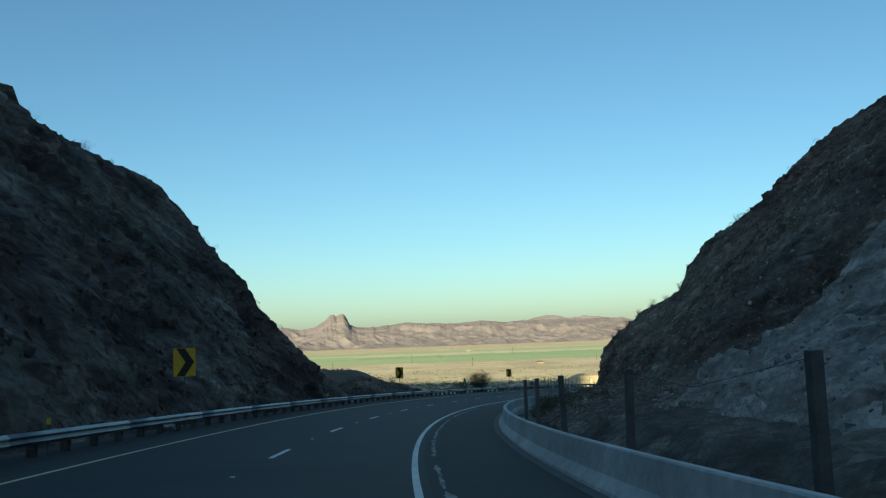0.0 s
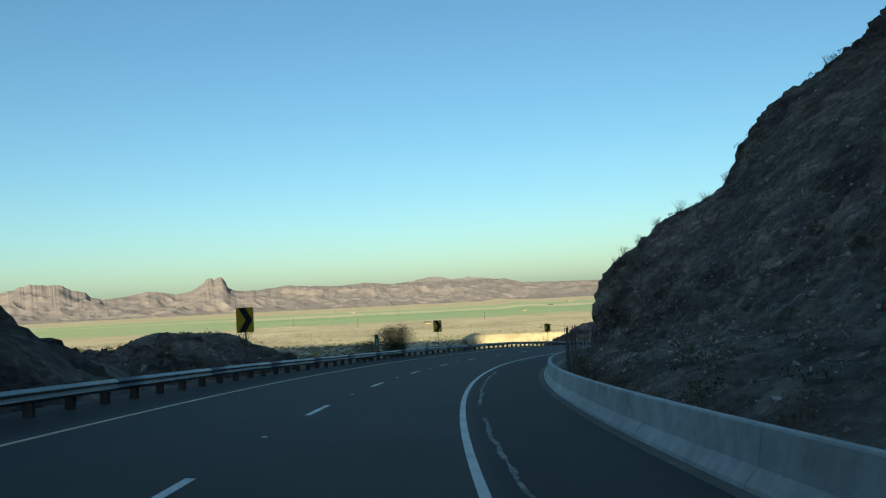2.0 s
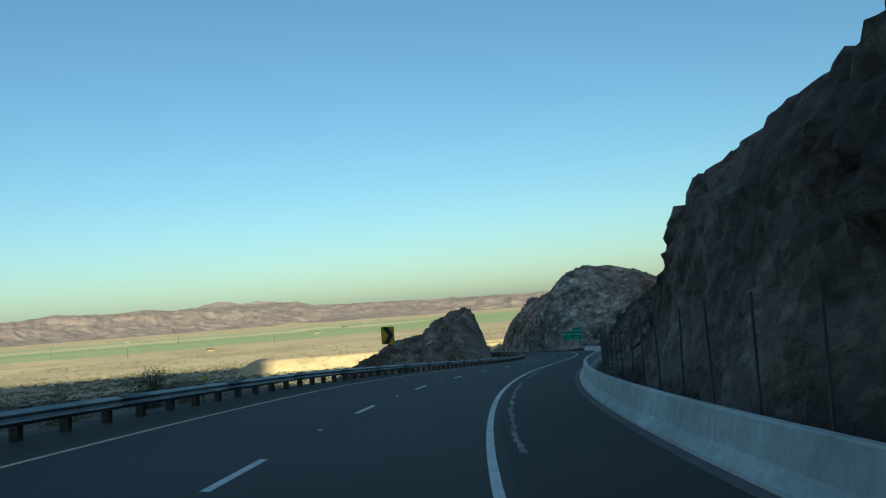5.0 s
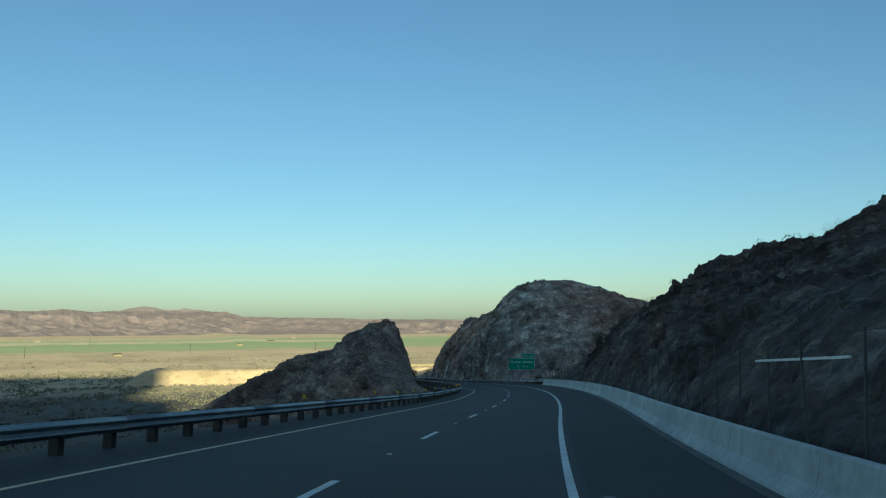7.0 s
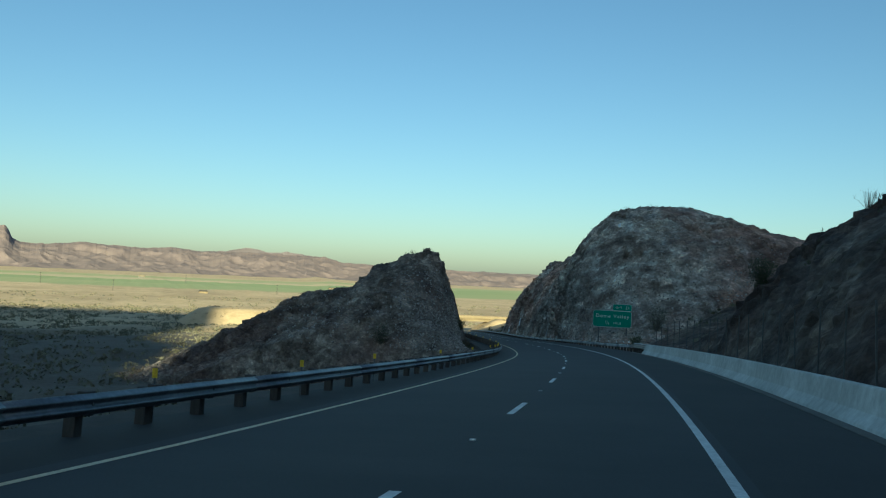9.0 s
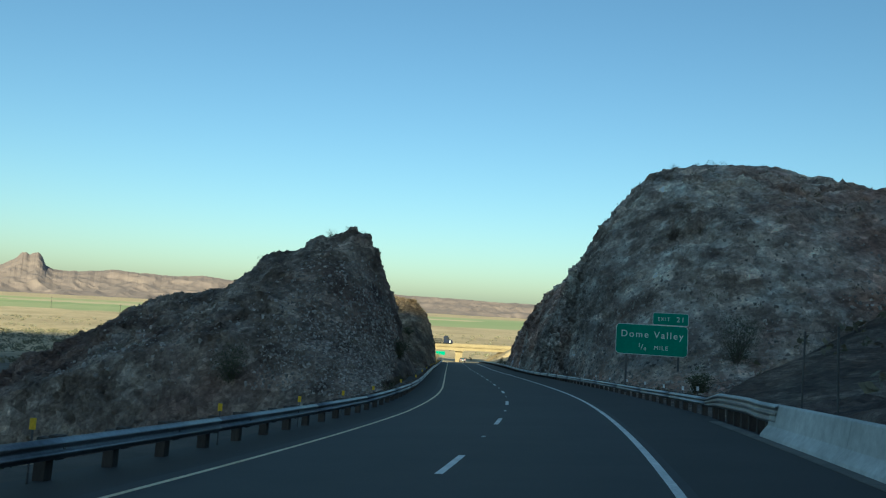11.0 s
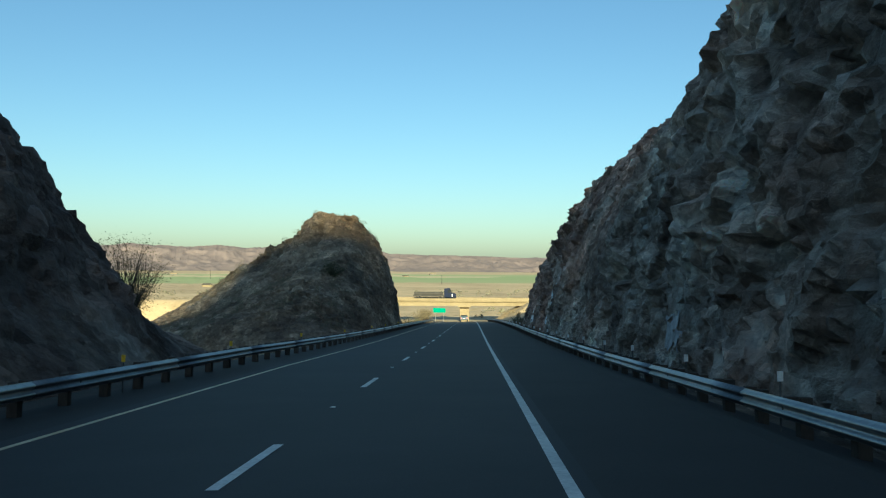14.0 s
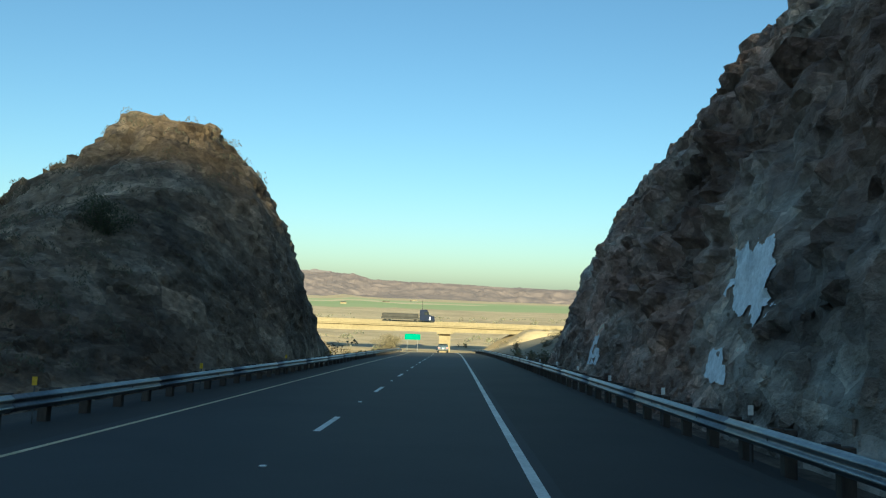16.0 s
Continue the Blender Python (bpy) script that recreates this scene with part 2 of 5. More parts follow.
def stone_material(name, dark, light):
    """Loose stones, each with a tone of its own."""
    m, n, l, b = nodes_of(name, 0.92)
    c = ramp(n, l, noise_tex(n, l, 5.0, 8, 0.75), [(0.3, dark), (0.7, light)])
    g = n.new("ShaderNodeNewGeometry")
    c = mix(n, l, 1.0, c, ramp(n, l, g.outputs["Random Per Island"], [(0.0, (0.4, 0.4, 0.4)), (0.6, (0.95, 0.95, 0.95)), (1.0, (1.5, 1.5, 1.5))]), "MULTIPLY")
    l.new(c, b.inputs["Base Color"])
    return m


STONE = stone_material("talus_stone", (0.2, 0.18, 0.157), (0.46, 0.425, 0.375))
DIRT = mottled("dark_verge_dirt", [(0.3, (0.035, 0.031, 0.027)), (0.7, (0.075, 0.066, 0.055))], 0.8, 0.95, fine=12)


def valley_material():
    """Tan desert scrub near by, long strips of green and straw-coloured fields farther out."""
    m, n, l, b = nodes_of("desert_ground", 0.95)
    big = noise_tex(n, l, 0.012, 6, 0.6)
    med = noise_tex(n, l, 0.12, 7, 0.7)
    fine = noise_tex(n, l, 1.6, 6, 0.7)
    desert = ramp(n, l, big, [(0.35, (0.43, 0.32, 0.19)), (0.55, (0.55, 0.42, 0.25)), (0.7, (0.63, 0.49, 0.3))])
    scrub = ramp(n, l, med, [(0.48, (1, 1, 1)), (0.64, (0.7, 0.69, 0.62))])
    desert = mix(n, l, 0.8, desert, scrub, "MULTIPLY")
    desert = mix(n, l, 0.5, desert, ramp(n, l, fine, [(0.3, (0.75, 0.75, 0.75)), (0.7, (1.2, 1.2, 1.2))]), "MULTIPLY")
    cells = n.new("ShaderNodeTexVoronoi")
    cells.inputs["Scale"].default_value = 1.0
    cells.distance = "CHEBYCHEV"
    mp = n.new("ShaderNodeMapping")
    mp.inputs["Rotation"].default_value = (0, 0, radians(9))
    mp.inputs["Scale"].default_value = (0.0011, 0.0042, 0.0)
    g = n.new("ShaderNodeNewGeometry")
    l.new(g.outputs["Position"], mp.inputs["Vector"])
    l.new(mp.outputs["Vector"], cells.inputs["Vector"])
    sep = n.new("ShaderNodeSeparateColor")
    l.new(cells.outputs["Color"], sep.inputs["Color"])
    fields = ramp(n, l, sep.outputs["Red"], [(0.0, (0.27, 0.34, 0.145)), (0.3, (0.36, 0.38, 0.18)), (0.45, (0.52, 0.44, 0.26)), (0.55, (0.3, 0.355, 0.16)), (0.8, (0.54, 0.45, 0.27)), (0.92, (0.34, 0.38, 0.16))])
    pos = n.new("ShaderNodeSeparateXYZ")
    l.new(g.outputs["Position"], pos.inputs["Vector"])
    far = n.new("ShaderNodeMapRange")
    far.inputs["From Min"].default_value, far.inputs["From Max"].default_value = 1380, 1460
    l.new(pos.outputs["Y"], far.inputs["Value"])
    end = n.new("ShaderNodeMapRange")
    end.inputs["From Min"].default_value, end.inputs["From Max"].default_value = 2500, 2900
    end.inputs["To Min"].default_value, end.inputs["To Max"].default_value = 1.0, 0.0
    l.new(pos.outputs["Y"], end.inputs["Value"])
    both = n.new("ShaderNodeMath")
    both.operation = "MULTIPLY"
    l.new(far.outputs[0], both.inputs[0])
    l.new(end.outputs[0], both.inputs[1])
    # Near gravel of the wash; its shade is put into the dark colour too.
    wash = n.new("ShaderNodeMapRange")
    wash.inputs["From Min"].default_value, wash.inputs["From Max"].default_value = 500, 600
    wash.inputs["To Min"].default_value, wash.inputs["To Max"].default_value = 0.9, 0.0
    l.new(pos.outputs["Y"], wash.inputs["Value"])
    shaded_gravel = ramp(n, l, fine, [(0.3, (0.042, 0.037, 0.031)), (0.7, (0.095, 0.083, 0.067))])
    desert = mix(n, l, wash.outputs[0], desert, shaded_gravel)
    l.new(mix(n, l, both.outputs[0], desert, fields), b.inputs["Base Color"])
    bump(n, l, b, med, 0.6, 0.6)
    return m


GROUND = valley_material()
# Distance haze is mixed into both mountain colours: bluish mauve, low contrast.
MOUNTAIN_FAR = mottled("hazed_mauve_rock", [(0.3, (0.13, 0.112, 0.122)), (0.7, (0.155, 0.134, 0.145))], 0.003, 0.95, fine=0.01, bumps=(0.1, 1.0))
MOUNTAIN, _n, _l, _b = nodes_of("hazed_mountain_rock", 0.95)
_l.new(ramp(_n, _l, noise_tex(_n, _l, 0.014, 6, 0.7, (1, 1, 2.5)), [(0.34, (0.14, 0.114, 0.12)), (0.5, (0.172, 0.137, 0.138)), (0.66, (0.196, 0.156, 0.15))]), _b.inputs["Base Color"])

# ---- the road's line: heading, grade and bank along its right edge line ----
STEP = 2.5
S = np.arange(-25.0, 1001.0, STEP)
_h = [21.9, 16.1, 10.29, 4.54, -0.95, -6.33, -11.61, -16.74, -24.02, -29.41, -33.29, -34.56, -32.33, -30.09, -27.69, -23.49, -18.23, -18.04, -18.1, -18.1, -18.1, -18.1, -18.1, -18.1, -16.6, -15.1, -13.6, -12.1, -11.0, -10.0]
HEAD = np.radians(np.interp(S, np.arange(-25.0, 701.0, 25.0), _h))
HEAD = np.convolve(np.pad(HEAD, 2, mode="edge"), np.ones(5) / 5, "valid")
_g = [-0.0615, -0.0669, -0.0598, -0.0603, -0.0543, -0.0597, -0.0561, -0.062, -0.0572, -0.062, -0.0535, -0.0579, -0.06, -0.085, -0.05, -0.01]
GRADE = np.interp(S, np.arange(-25.0, 726.0, 50.0), _g)
BANK = np.interp(S, np.arange(-25.0, 651.0, 75.0), [0.0403, 0.0556, 0.0743, 0.0631, -0.0272, -0.0644, -0.0101, -0.0222, -0.0194, -0.0142])


def _run(v):
    c = np.concatenate([[0], np.cumsum((v[1:] + v[:-1]) / 2 * STEP)])
    return c - np.interp(0.0, S, c)


RX, RY, RZ = _run(-np.sin(HEAD)), _run(np.cos(HEAD)), _run(GRADE)


def on_road(s, o, h=0.0, banked=True):
    """Points s metres along the road and o metres right of its right edge line, h above it."""
    s, o = np.asarray(s, float), np.asarray(o, float)
    x, y, z = (np.interp(s, S, a) for a in (RX, RY, RZ))
    a = np.interp(s, S, HEAD)
    lean = np.interp(s, S, BANK) * np.clip(o, -10, 5) if banked else 0.0
    return np.stack([x + np.cos(a) * o, y + np.sin(a) * o, z - lean + h], -1)


def road_yaw(s):
    return math.degrees(float(np.interp(s, S, HEAD)))


def road_coords(x, y):
    """The nearest s, the offset o and the road's height for many points."""
    k = slice(None, None, 3)
    ps, px, py = S[k], RX[k], RY[k]
    out_s, out_o = np.empty(len(x)), np.empty(len(x))
    for a in range(0, len(x), 4000):
        d = (x[a:a + 4000, None] - px) ** 2 + (y[a:a + 4000, None] - py) ** 2
        i = d.argmin(1)
        hd = np.interp(ps[i], S, HEAD)
        dx, dy = x[a:a + 4000] - px[i], y[a:a + 4000] - py[i]
        out_s[a:a + 4000] = ps[i] - np.sin(hd) * dx + np.cos(hd) * dy
        out_o[a:a + 4000] = np.cos(hd) * dx + np.sin(hd) * dy
    return out_s, out_o, np.interp(out_s, S, RZ)


# ---- mesh helpers ----
def mesh_of(name, verts, faces, material, smooth=False):
    me = bpy.data.meshes.new(name)
    me.from_pydata(verts.tolist() if isinstance(verts, np.ndarray) else [tuple(map(float, v)) for v in verts], [], faces)
    me.materials.append(material)
    if smooth:
        me.polygons.foreach_set("use_smooth", [True] * len(me.polygons))
    me.update()
    return me


def grid_faces(rows, cols):
    return [(i * cols + j, i * cols + j + 1, (i + 1) * cols + j + 1, (i + 1) * cols + j) for i in range(rows - 1) for j in range(cols - 1)]


def part(name, bm, material, parent=None, label=""):
    me = bpy.data.meshes.new(name)
    bmesh.ops.recalc_face_normals(bm, faces=bm.faces)
    bm.to_mesh(me)
    bm.free()
    me.materials.append(material)
    ob = new(name, me)
    ob.parent = parent
    return tagged(ob, label)


def shared(name, me, parent, m=None):
    ob = new(name, me)
    ob.parent = parent
    if m is not None:
        ob.matrix_basis = m
    return ob


def box(bm, size, centre=(0, 0, 0), turn=None, bevel=0.0):
    m = Matrix.Translation(centre) @ (turn or Matrix()) @ Matrix.Diagonal((*size, 1))
    made = bmesh.ops.create_cube(bm, size=1.0, matrix=m)
    if bevel:
        edges = {e for v in made["verts"] for e in v.link_edges}
        bmesh.ops.bevel(bm, geom=list(edges), offset=bevel, segments=1, affect="EDGES")
    return bm


def tube(bm, r, h, base=(0, 0, 0), seg=8, r2=None):
    bmesh.ops.create_cone(bm, cap_ends=True, segments=seg, radius1=r, radius2=r if r2 is None else r2, depth=h,
                          matrix=Matrix.Translation((base[0], base[1], base[2] + h / 2)))
    return bm


def sweep(bm, profile, s0, s1, step=2.0, closed=True, o=0.0):
    """A profile of (offset, height) drawn along the road from s0 to s1."""
    ss = np.linspace(s0, s1, max(2, int(round(abs(s1 - s0) / step)) + 1))
    rings = [[bm.verts.new(q) for q in on_road(np.full(len(profile), s), [o + a for a, _ in profile], np.array([b for _, b in profile]))] for s in ss]
    k = len(profile)
    for a, b in zip(rings, rings[1:]):
        for i in range(k if closed else k - 1):
            bm.faces.new((a[i], a[(i + 1) % k], b[(i + 1) % k], b[i]))
    if closed:
        bm.faces.new(rings[0])
        bm.faces.new(rings[-1][::-1])
    return bm


def smoothstep(a, b, x):
    t = np.clip((np.asarray(x, float) - a) / (b - a), 0, 1)
    return t * t * (3 - 2 * t)


def fract(p, octaves=5, h=0.9):
    return noise.fractal(p, h, 2.1, octaves)


def hashed(i, k):
    """A repeatable number from 0 to 1 for each whole-number place."""
    h = (i[..., 0] * 374761393 + i[..., 1] * 668265263 + i[..., 2] * 2147483647 + k * 1274126177) & 0xFFFFFFFF
    h = ((h ^ (h >> 13)) * 1274126177) & 0xFFFFFFFF
    h = ((h ^ (h >> 16)) * 2246822519) & 0xFFFFFFFF
    return ((h ^ (h >> 15)) & 0xFFFFFF) / 16777216.0


def lumps(q, octaves=4, gain=0.5, seed=0):
    """Soft noise from -1 to 1 at many points at once."""
    total, amp, norm = np.zeros(len(q)), 1.0, 0.0
    for o in range(octaves):
        i = np.floor(q).astype(np.int64)
        f = q - i
        f = f * f * (3 - 2 * f)
        acc = np.zeros(len(q))
        for dx, dy, dz in itertools.product((0, 1), repeat=3):
            w = (f[:, 0] if dx else 1 - f[:, 0]) * (f[:, 1] if dy else 1 - f[:, 1]) * (f[:, 2] if dz else 1 - f[:, 2])
            acc += w * hashed(i + np.array([dx, dy, dz]), seed + o * 7)
        total += amp * (acc * 2 - 1)
        norm += amp
        amp *= gain
        q = q * 2.07 + 13.7
    return total / norm


def slabs(q, seed, tilt):
    """Broken rock as tilted flat faces: each cell carries a plane of its own."""
    base = np.floor(q).astype(np.int64)
    best, second = np.full(len(q), 9.0), np.full(len(q), 9.0)
    rise = np.zeros(len(q))
    for d in itertools.product((-1, 0, 1), repeat=3):
        i = base + np.array(d)
        off = q - i - np.stack([hashed(i, seed + k) for k in range(3)], -1) * 0.9
        dist = np.sqrt((off * off).sum(-1))
        way = np.stack([hashed(i, seed + 3 + k) for k in range(3)], -1) - 0.5
        h = (hashed(i, seed + 6) - 0.5) * 0.9 + (off * way).sum(-1) * 2 * tilt
        near = dist < best
        second = np.where(near, best, np.minimum(second, dist))
        best = np.where(near, dist, best)
        rise = np.where(near, h, rise)
    crack = np.clip(1 - (second - best) / 0.09, 0, 1)
    return rise * np.clip((second - best) / 0.05, 0.35, 1) - 0.22 * crack


# ---- the ground: one sheet out to the foot of the far mountains ----
def axis(lo, hi, far_lo, far_hi, fine, grow=1.16):
    mid = list(np.arange(lo, hi + fine, fine))
    step, q = fine, mid[-1]
    while q < far_hi:
        step *= grow
        q = min(q + step, far_hi)
        mid.append(q)
    step, q = fine, mid[0]
    while q > far_lo:
        step *= grow
        q = max(q - step, far_lo)
        mid.insert(0, q)
    return np.array(mid)


def valley(x, y):
    base = np.interp(y, [-400, 0, 150, 350, 650, 1500, 4900], [-6, -14, -20, -30, -41, -47, -58])
    return base + 17 * np.exp(-((x + 72) / 34) ** 4 - ((y - 490) / 45) ** 2) + 9 * np.exp(-((x + 165) / 60) ** 2 - ((y - 465) / 50) ** 2)


def ground_height(x, y):
    s, o, rz = road_coords(x, y)
    v = valley(x, y)
    bank = np.interp(s, S, BANK) * np.clip(o, -10, 5)
    fall = np.interp(s, [525, 560, 640, 700], [0.6, 0.14, 0.12, 0.3])
    left = np.maximum(v, rz - bank - 0.35 - np.maximum(0, -o - np.interp(s, [100, 130, 200, 240, 300], [10.4, 14.5, 14.0, 11.5, 10.6])) * fall)
    rise = np.clip((o - 9) * 0.42, 0, 19) * (1 - smoothstep(500, 545, s)) * (1 - smoothstep(45, 160, o)) - 0.35 - bank
    right_hill = rz + rise
    right_open = np.maximum(v, rz - bank - 0.35 - np.maximum(0, o - 60) * 0.2 + np.clip((o - 7) * 0.26, 0, 4.5) * (1 - smoothstep(640, 700, s)))
    w = smoothstep(500, 545, s)
    right = right_hill * (1 - w) + right_open * w
    far_right = smoothstep(160, 420, o)
    right = right * (1 - far_right) + np.maximum(v, rz - 25) * far_right
    return np.where(o < -3, left, right), s, o


gx, gy = axis(-190, 260, -4800, 4800, 3.2), axis(-20, 700, -900, 4900, 3.2)
GX, GY = np.meshgrid(gx, gy)
gz, gs, go = ground_height(GX.ravel(), GY.ravel())
rough_amp = np.where(go < 0, smoothstep(11, 26, -go), smoothstep(6.5, 18, go))
gz = gz + np.array([fract(Vector((a * 0.03, b * 0.03, 0))) * 1.6 + fract(Vector((a * 0.17, b * 0.17, 5))) * 0.35 for a, b in zip(GX.ravel(), GY.ravel())]) * rough_amp
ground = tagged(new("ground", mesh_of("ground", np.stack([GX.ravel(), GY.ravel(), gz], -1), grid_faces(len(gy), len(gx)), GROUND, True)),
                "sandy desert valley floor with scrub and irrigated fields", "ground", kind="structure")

ground.data.materials.append(SLOPE)
_mid = np.array([f.center[:] for f in ground.data.polygons])
_s, _o, _ = road_coords(_mid[:, 0], _mid[:, 1])
ground.data.polygons.foreach_set("material_index", ((_o > 3) & (_o < 200) & (_s < 538)).astype(int).tolist())

# ---- far mountains ----
def far_range(name, label, r0, r1, crest, spurs, material, seed, base=-60.0, az0=-62, az1=36, n=1200, rows=64):
    """A range whose crest follows the table (degrees west of north, height), with ridges and gullies down its face."""
    az, u = np.linspace(az0, az1, n), np.linspace(0, 1, rows)
    line = np.interp(az, *zip(*crest))
    wide = int(3.2 / (az[1] - az[0]))
    broad = np.minimum(line, np.convolve(np.pad(line, wide, mode="edge"), np.ones(2 * wide + 1) / (2 * wide + 1), "valid"))
    a, v = (g.ravel() for g in np.meshgrid(az, u, indexing="ij"))
    rad = r0 + (r1 - r0) * v
    x, y = 30 - np.sin(np.radians(a)) * rad, 205 + np.cos(np.radians(a)) * rad
    flat = np.stack([x, y, np.full(len(x), seed * 97.0)], -1)
    w = np.minimum(1.0, v / 0.72)
    back = np.where(v < 0.72, 1.0, 1 - 0.5 * (v - 0.72) / 0.28)
    belly = np.sin(np.pi * np.minimum(1.0, w * 0.97 + 0.03 * (v > 0.72)))
    jog = a + 0.4 * lumps(flat / 130, 3, 0.5, int(seed) + 71) * belly
    own, wideline = np.interp(jog, az, line), np.interp(jog, az, broad)
    steep = w + 0.1 * lumps(flat / 90, 3, 0.5, int(seed) + 5) * belly
    h = (wideline * (0.3 * w + 0.7 * np.clip(steep, 0, 1) ** 2.0) + (own - wideline) * np.clip((steep - 0.45) / 0.55, 0, 1) ** 1.6) * back
    for size, high, k in ((330, 1.0, 11), (150, 0.6, 23), (70, 0.35, 37)):
        h += spurs * high * (0.55 - 2 * np.abs(lumps(flat / size + lumps(flat / 200, 2, 0.5, k)[:, None] * 0.6, 2, 0.5, int(seed) + k))) * belly ** 0.7
    h *= 1 + 0.035 * lumps(np.stack([a * 3.1, a * 0, a * 0 + seed], -1), 4, 0.6, int(seed))
    P = np.stack([x, y, base + np.maximum(h, 0) - 3 * (v == 0)], -1)
    return tagged(new(name, mesh_of(name, P, grid_faces(n, rows), material)), label, "mountains", kind="structure")


NEAR_CREST = [(-64, 80), (-40, 70), (-28.5, 58), (-26, 63), (-21.5, 75), (-19, 83), (-15, 86), (-13, 92), (-12, 112), (-8, 122), (-5.5, 118), (-3.9, 114), (-2.4, 128), (-0.6, 117), (1.1, 121), (3.4, 125), (5.6, 112), (6.6, 114),
              (7.0, 128), (7.2, 166), (7.45, 187), (7.75, 185), (7.93, 175), (8.1, 190), (8.4, 184), (8.6, 160), (9.0, 142), (9.4, 122), (10.4, 112), (12.1, 132), (13.9, 107), (14.9, 100), (15.6, 115), (15.9, 143), (16.7, 152), (17.2, 178), (19.1, 191), (20.7, 150), (42, 130)]
FAR_CREST = [(-64, 60), (-13.5, 80), (-12, 108), (-10.6, 124), (-9.5, 140), (-8.4, 131), (-7.4, 143), (-6.7, 152), (-5.8, 130), (-4, 112), (0, 90), (42, 90)]
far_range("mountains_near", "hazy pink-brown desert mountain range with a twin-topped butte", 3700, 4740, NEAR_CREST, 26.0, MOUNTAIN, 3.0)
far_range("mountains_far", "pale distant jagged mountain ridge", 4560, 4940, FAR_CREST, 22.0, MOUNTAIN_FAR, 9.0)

# ---- rock cuts and hills ----
MASSES = {}


def facets(q, k):
    """Blocks of uneven height with grooves between them."""
    d, c = noise.voronoi(q * k + noise.noise_vector(q * k * 0.6) * 0.5)
    return (noise.cell(c[0] * 7.31) - 0.5) * min(1.0, (d[1] - d[0]) * 5.0) - max(0.0, 0.12 - (d[1] - d[0])) * 1.5


def rock_mass(name, label, stations, material, ds=0.7, nv=60, rough=1.0, seed=0.0, base=-1.5, key="", front=1.0, lean=(14, -12), scree=(), ragged=False, calm=()):
    """A hill lofted along the road through cross-sections (s, [(offset, height), ...]), broken into slabs along leaning beds."""
    s0, s1 = stations[0][0], stations[-1][0]
    ss = np.arange(s0, s1 + ds, ds)
    u = np.interp(np.linspace(0, 1, nv), [0, 0.8, 1], [0, 0.8 if front == 1.0 else front, 1])
    profs = []
    for s, pr in stations:
        pr = np.array(pr, float)
        L = np.concatenate([[0], np.cumsum(np.hypot(*np.diff(pr, axis=0).T))])
        L /= L[-1]
        profs.append(np.stack([np.interp(u, L, pr[:, 0]), np.interp(u, L, pr[:, 1])], -1))
    profs, ks = np.array(profs), np.array([st[0] for st in stations])
    O = np.array([[np.interp(s, ks, profs[:, j, 0]) for j in range(nv)] for s in ss])
    Hh = np.array([[np.interp(s, ks, profs[:, j, 1]) for j in range(nv)] for s in ss])
    P = on_road(np.repeat(ss, nv), O.ravel(), Hh.ravel(), banked=False).reshape(len(ss), nv, 3)
    N = np.cross(np.gradient(P, axis=0), np.gradient(P, axis=1))
    N /= np.maximum(np.linalg.norm(N, axis=2, keepdims=True), 1e-6)
    if N[:, nv // 2, 2].mean() < 0:
        N = -N
    p = P.reshape(-1, 3)
    k = int(seed * 50)
    bend = np.stack([lumps(p * 0.22 + 31 * j, 3, 0.5, k + j) for j in range(3)], -1)
    turn = np.array((Matrix.Rotation(radians(lean[0]), 3, "X") @ Matrix.Rotation(radians(lean[1]), 3, "Y") @ Matrix.Rotation(radians(22), 3, "Z")).transposed())
    q = (p + bend * 1.1) @ turn * np.array([0.95, 0.62, 1.15])
    coarse = np.clip(lumps(p * 0.09, 3, 0.5, k + 9) * 1.4 + 0.55, 0.15, 1.0)
    d = lumps(p * 0.12, 4, 0.5, k + 20) * 0.9
    d += coarse * (slabs(q / 2.8, k + 30, 0.7) * 1.2 + slabs(q / 1.4 + 5, k + 40, 0.8) * 1.0)
    d += (0.45 + 0.55 * coarse) * slabs(q / 0.65 + 9, k + 50, 0.8) * 0.5
    for a, b, top, reach in scree:
        sl = np.repeat(ss, nv)
        w = smoothstep(a, a + 4, sl) * (1 - smoothstep(b - 4, b, sl)) * (1 - smoothstep(top * 0.7, top * 1.2, Hh.ravel() + lumps(p * 0.2, 3, 0.5, k + 60) * 5)) * (1 - smoothstep(reach - 2, reach + 2, np.abs(O.ravel())))
        d = d * (1 - 0.8 * w)
    for a, top in calm:
        d = d * (1 - 0.85 * np.exp(-((np.repeat(ss, nv) - a) / 1.6) ** 4 - ((Hh.ravel() - top) / 2.0) ** 4))
    d = rough * (d - 0.45)
    d *= 1.0 if ragged else np.minimum(1.0, 0.12 + np.maximum.reduce([np.zeros(len(d)), Hh.ravel() + 0.2, np.tile(np.arange(nv) / nv * 14 - 2.5, len(ss))]) * 0.25)
    out = (p + N.reshape(-1, 3) * d[:, None]).reshape(len(ss), nv, 3)
    MASSES[key or name] = (ss, Hh, O, out.copy(), N)
    out[[0, -1], :, 2] += base
    out[1:-1, [0, -1], 2] += base
    return tagged(new(name, mesh_of(name, out.reshape(-1, 3), grid_faces(len(ss), nv), material)), label, "rock hill")


def foot(pr):
    """The same section sunk under the embankment, where a hill runs out."""
    return [(o, -0.62 * max(0.0, abs(o) - 10.4) - 1.2) for o, h in pr]


def scaled(pr, k, drop=0.0):
    return [(o, h * k - drop) for o, h in pr]


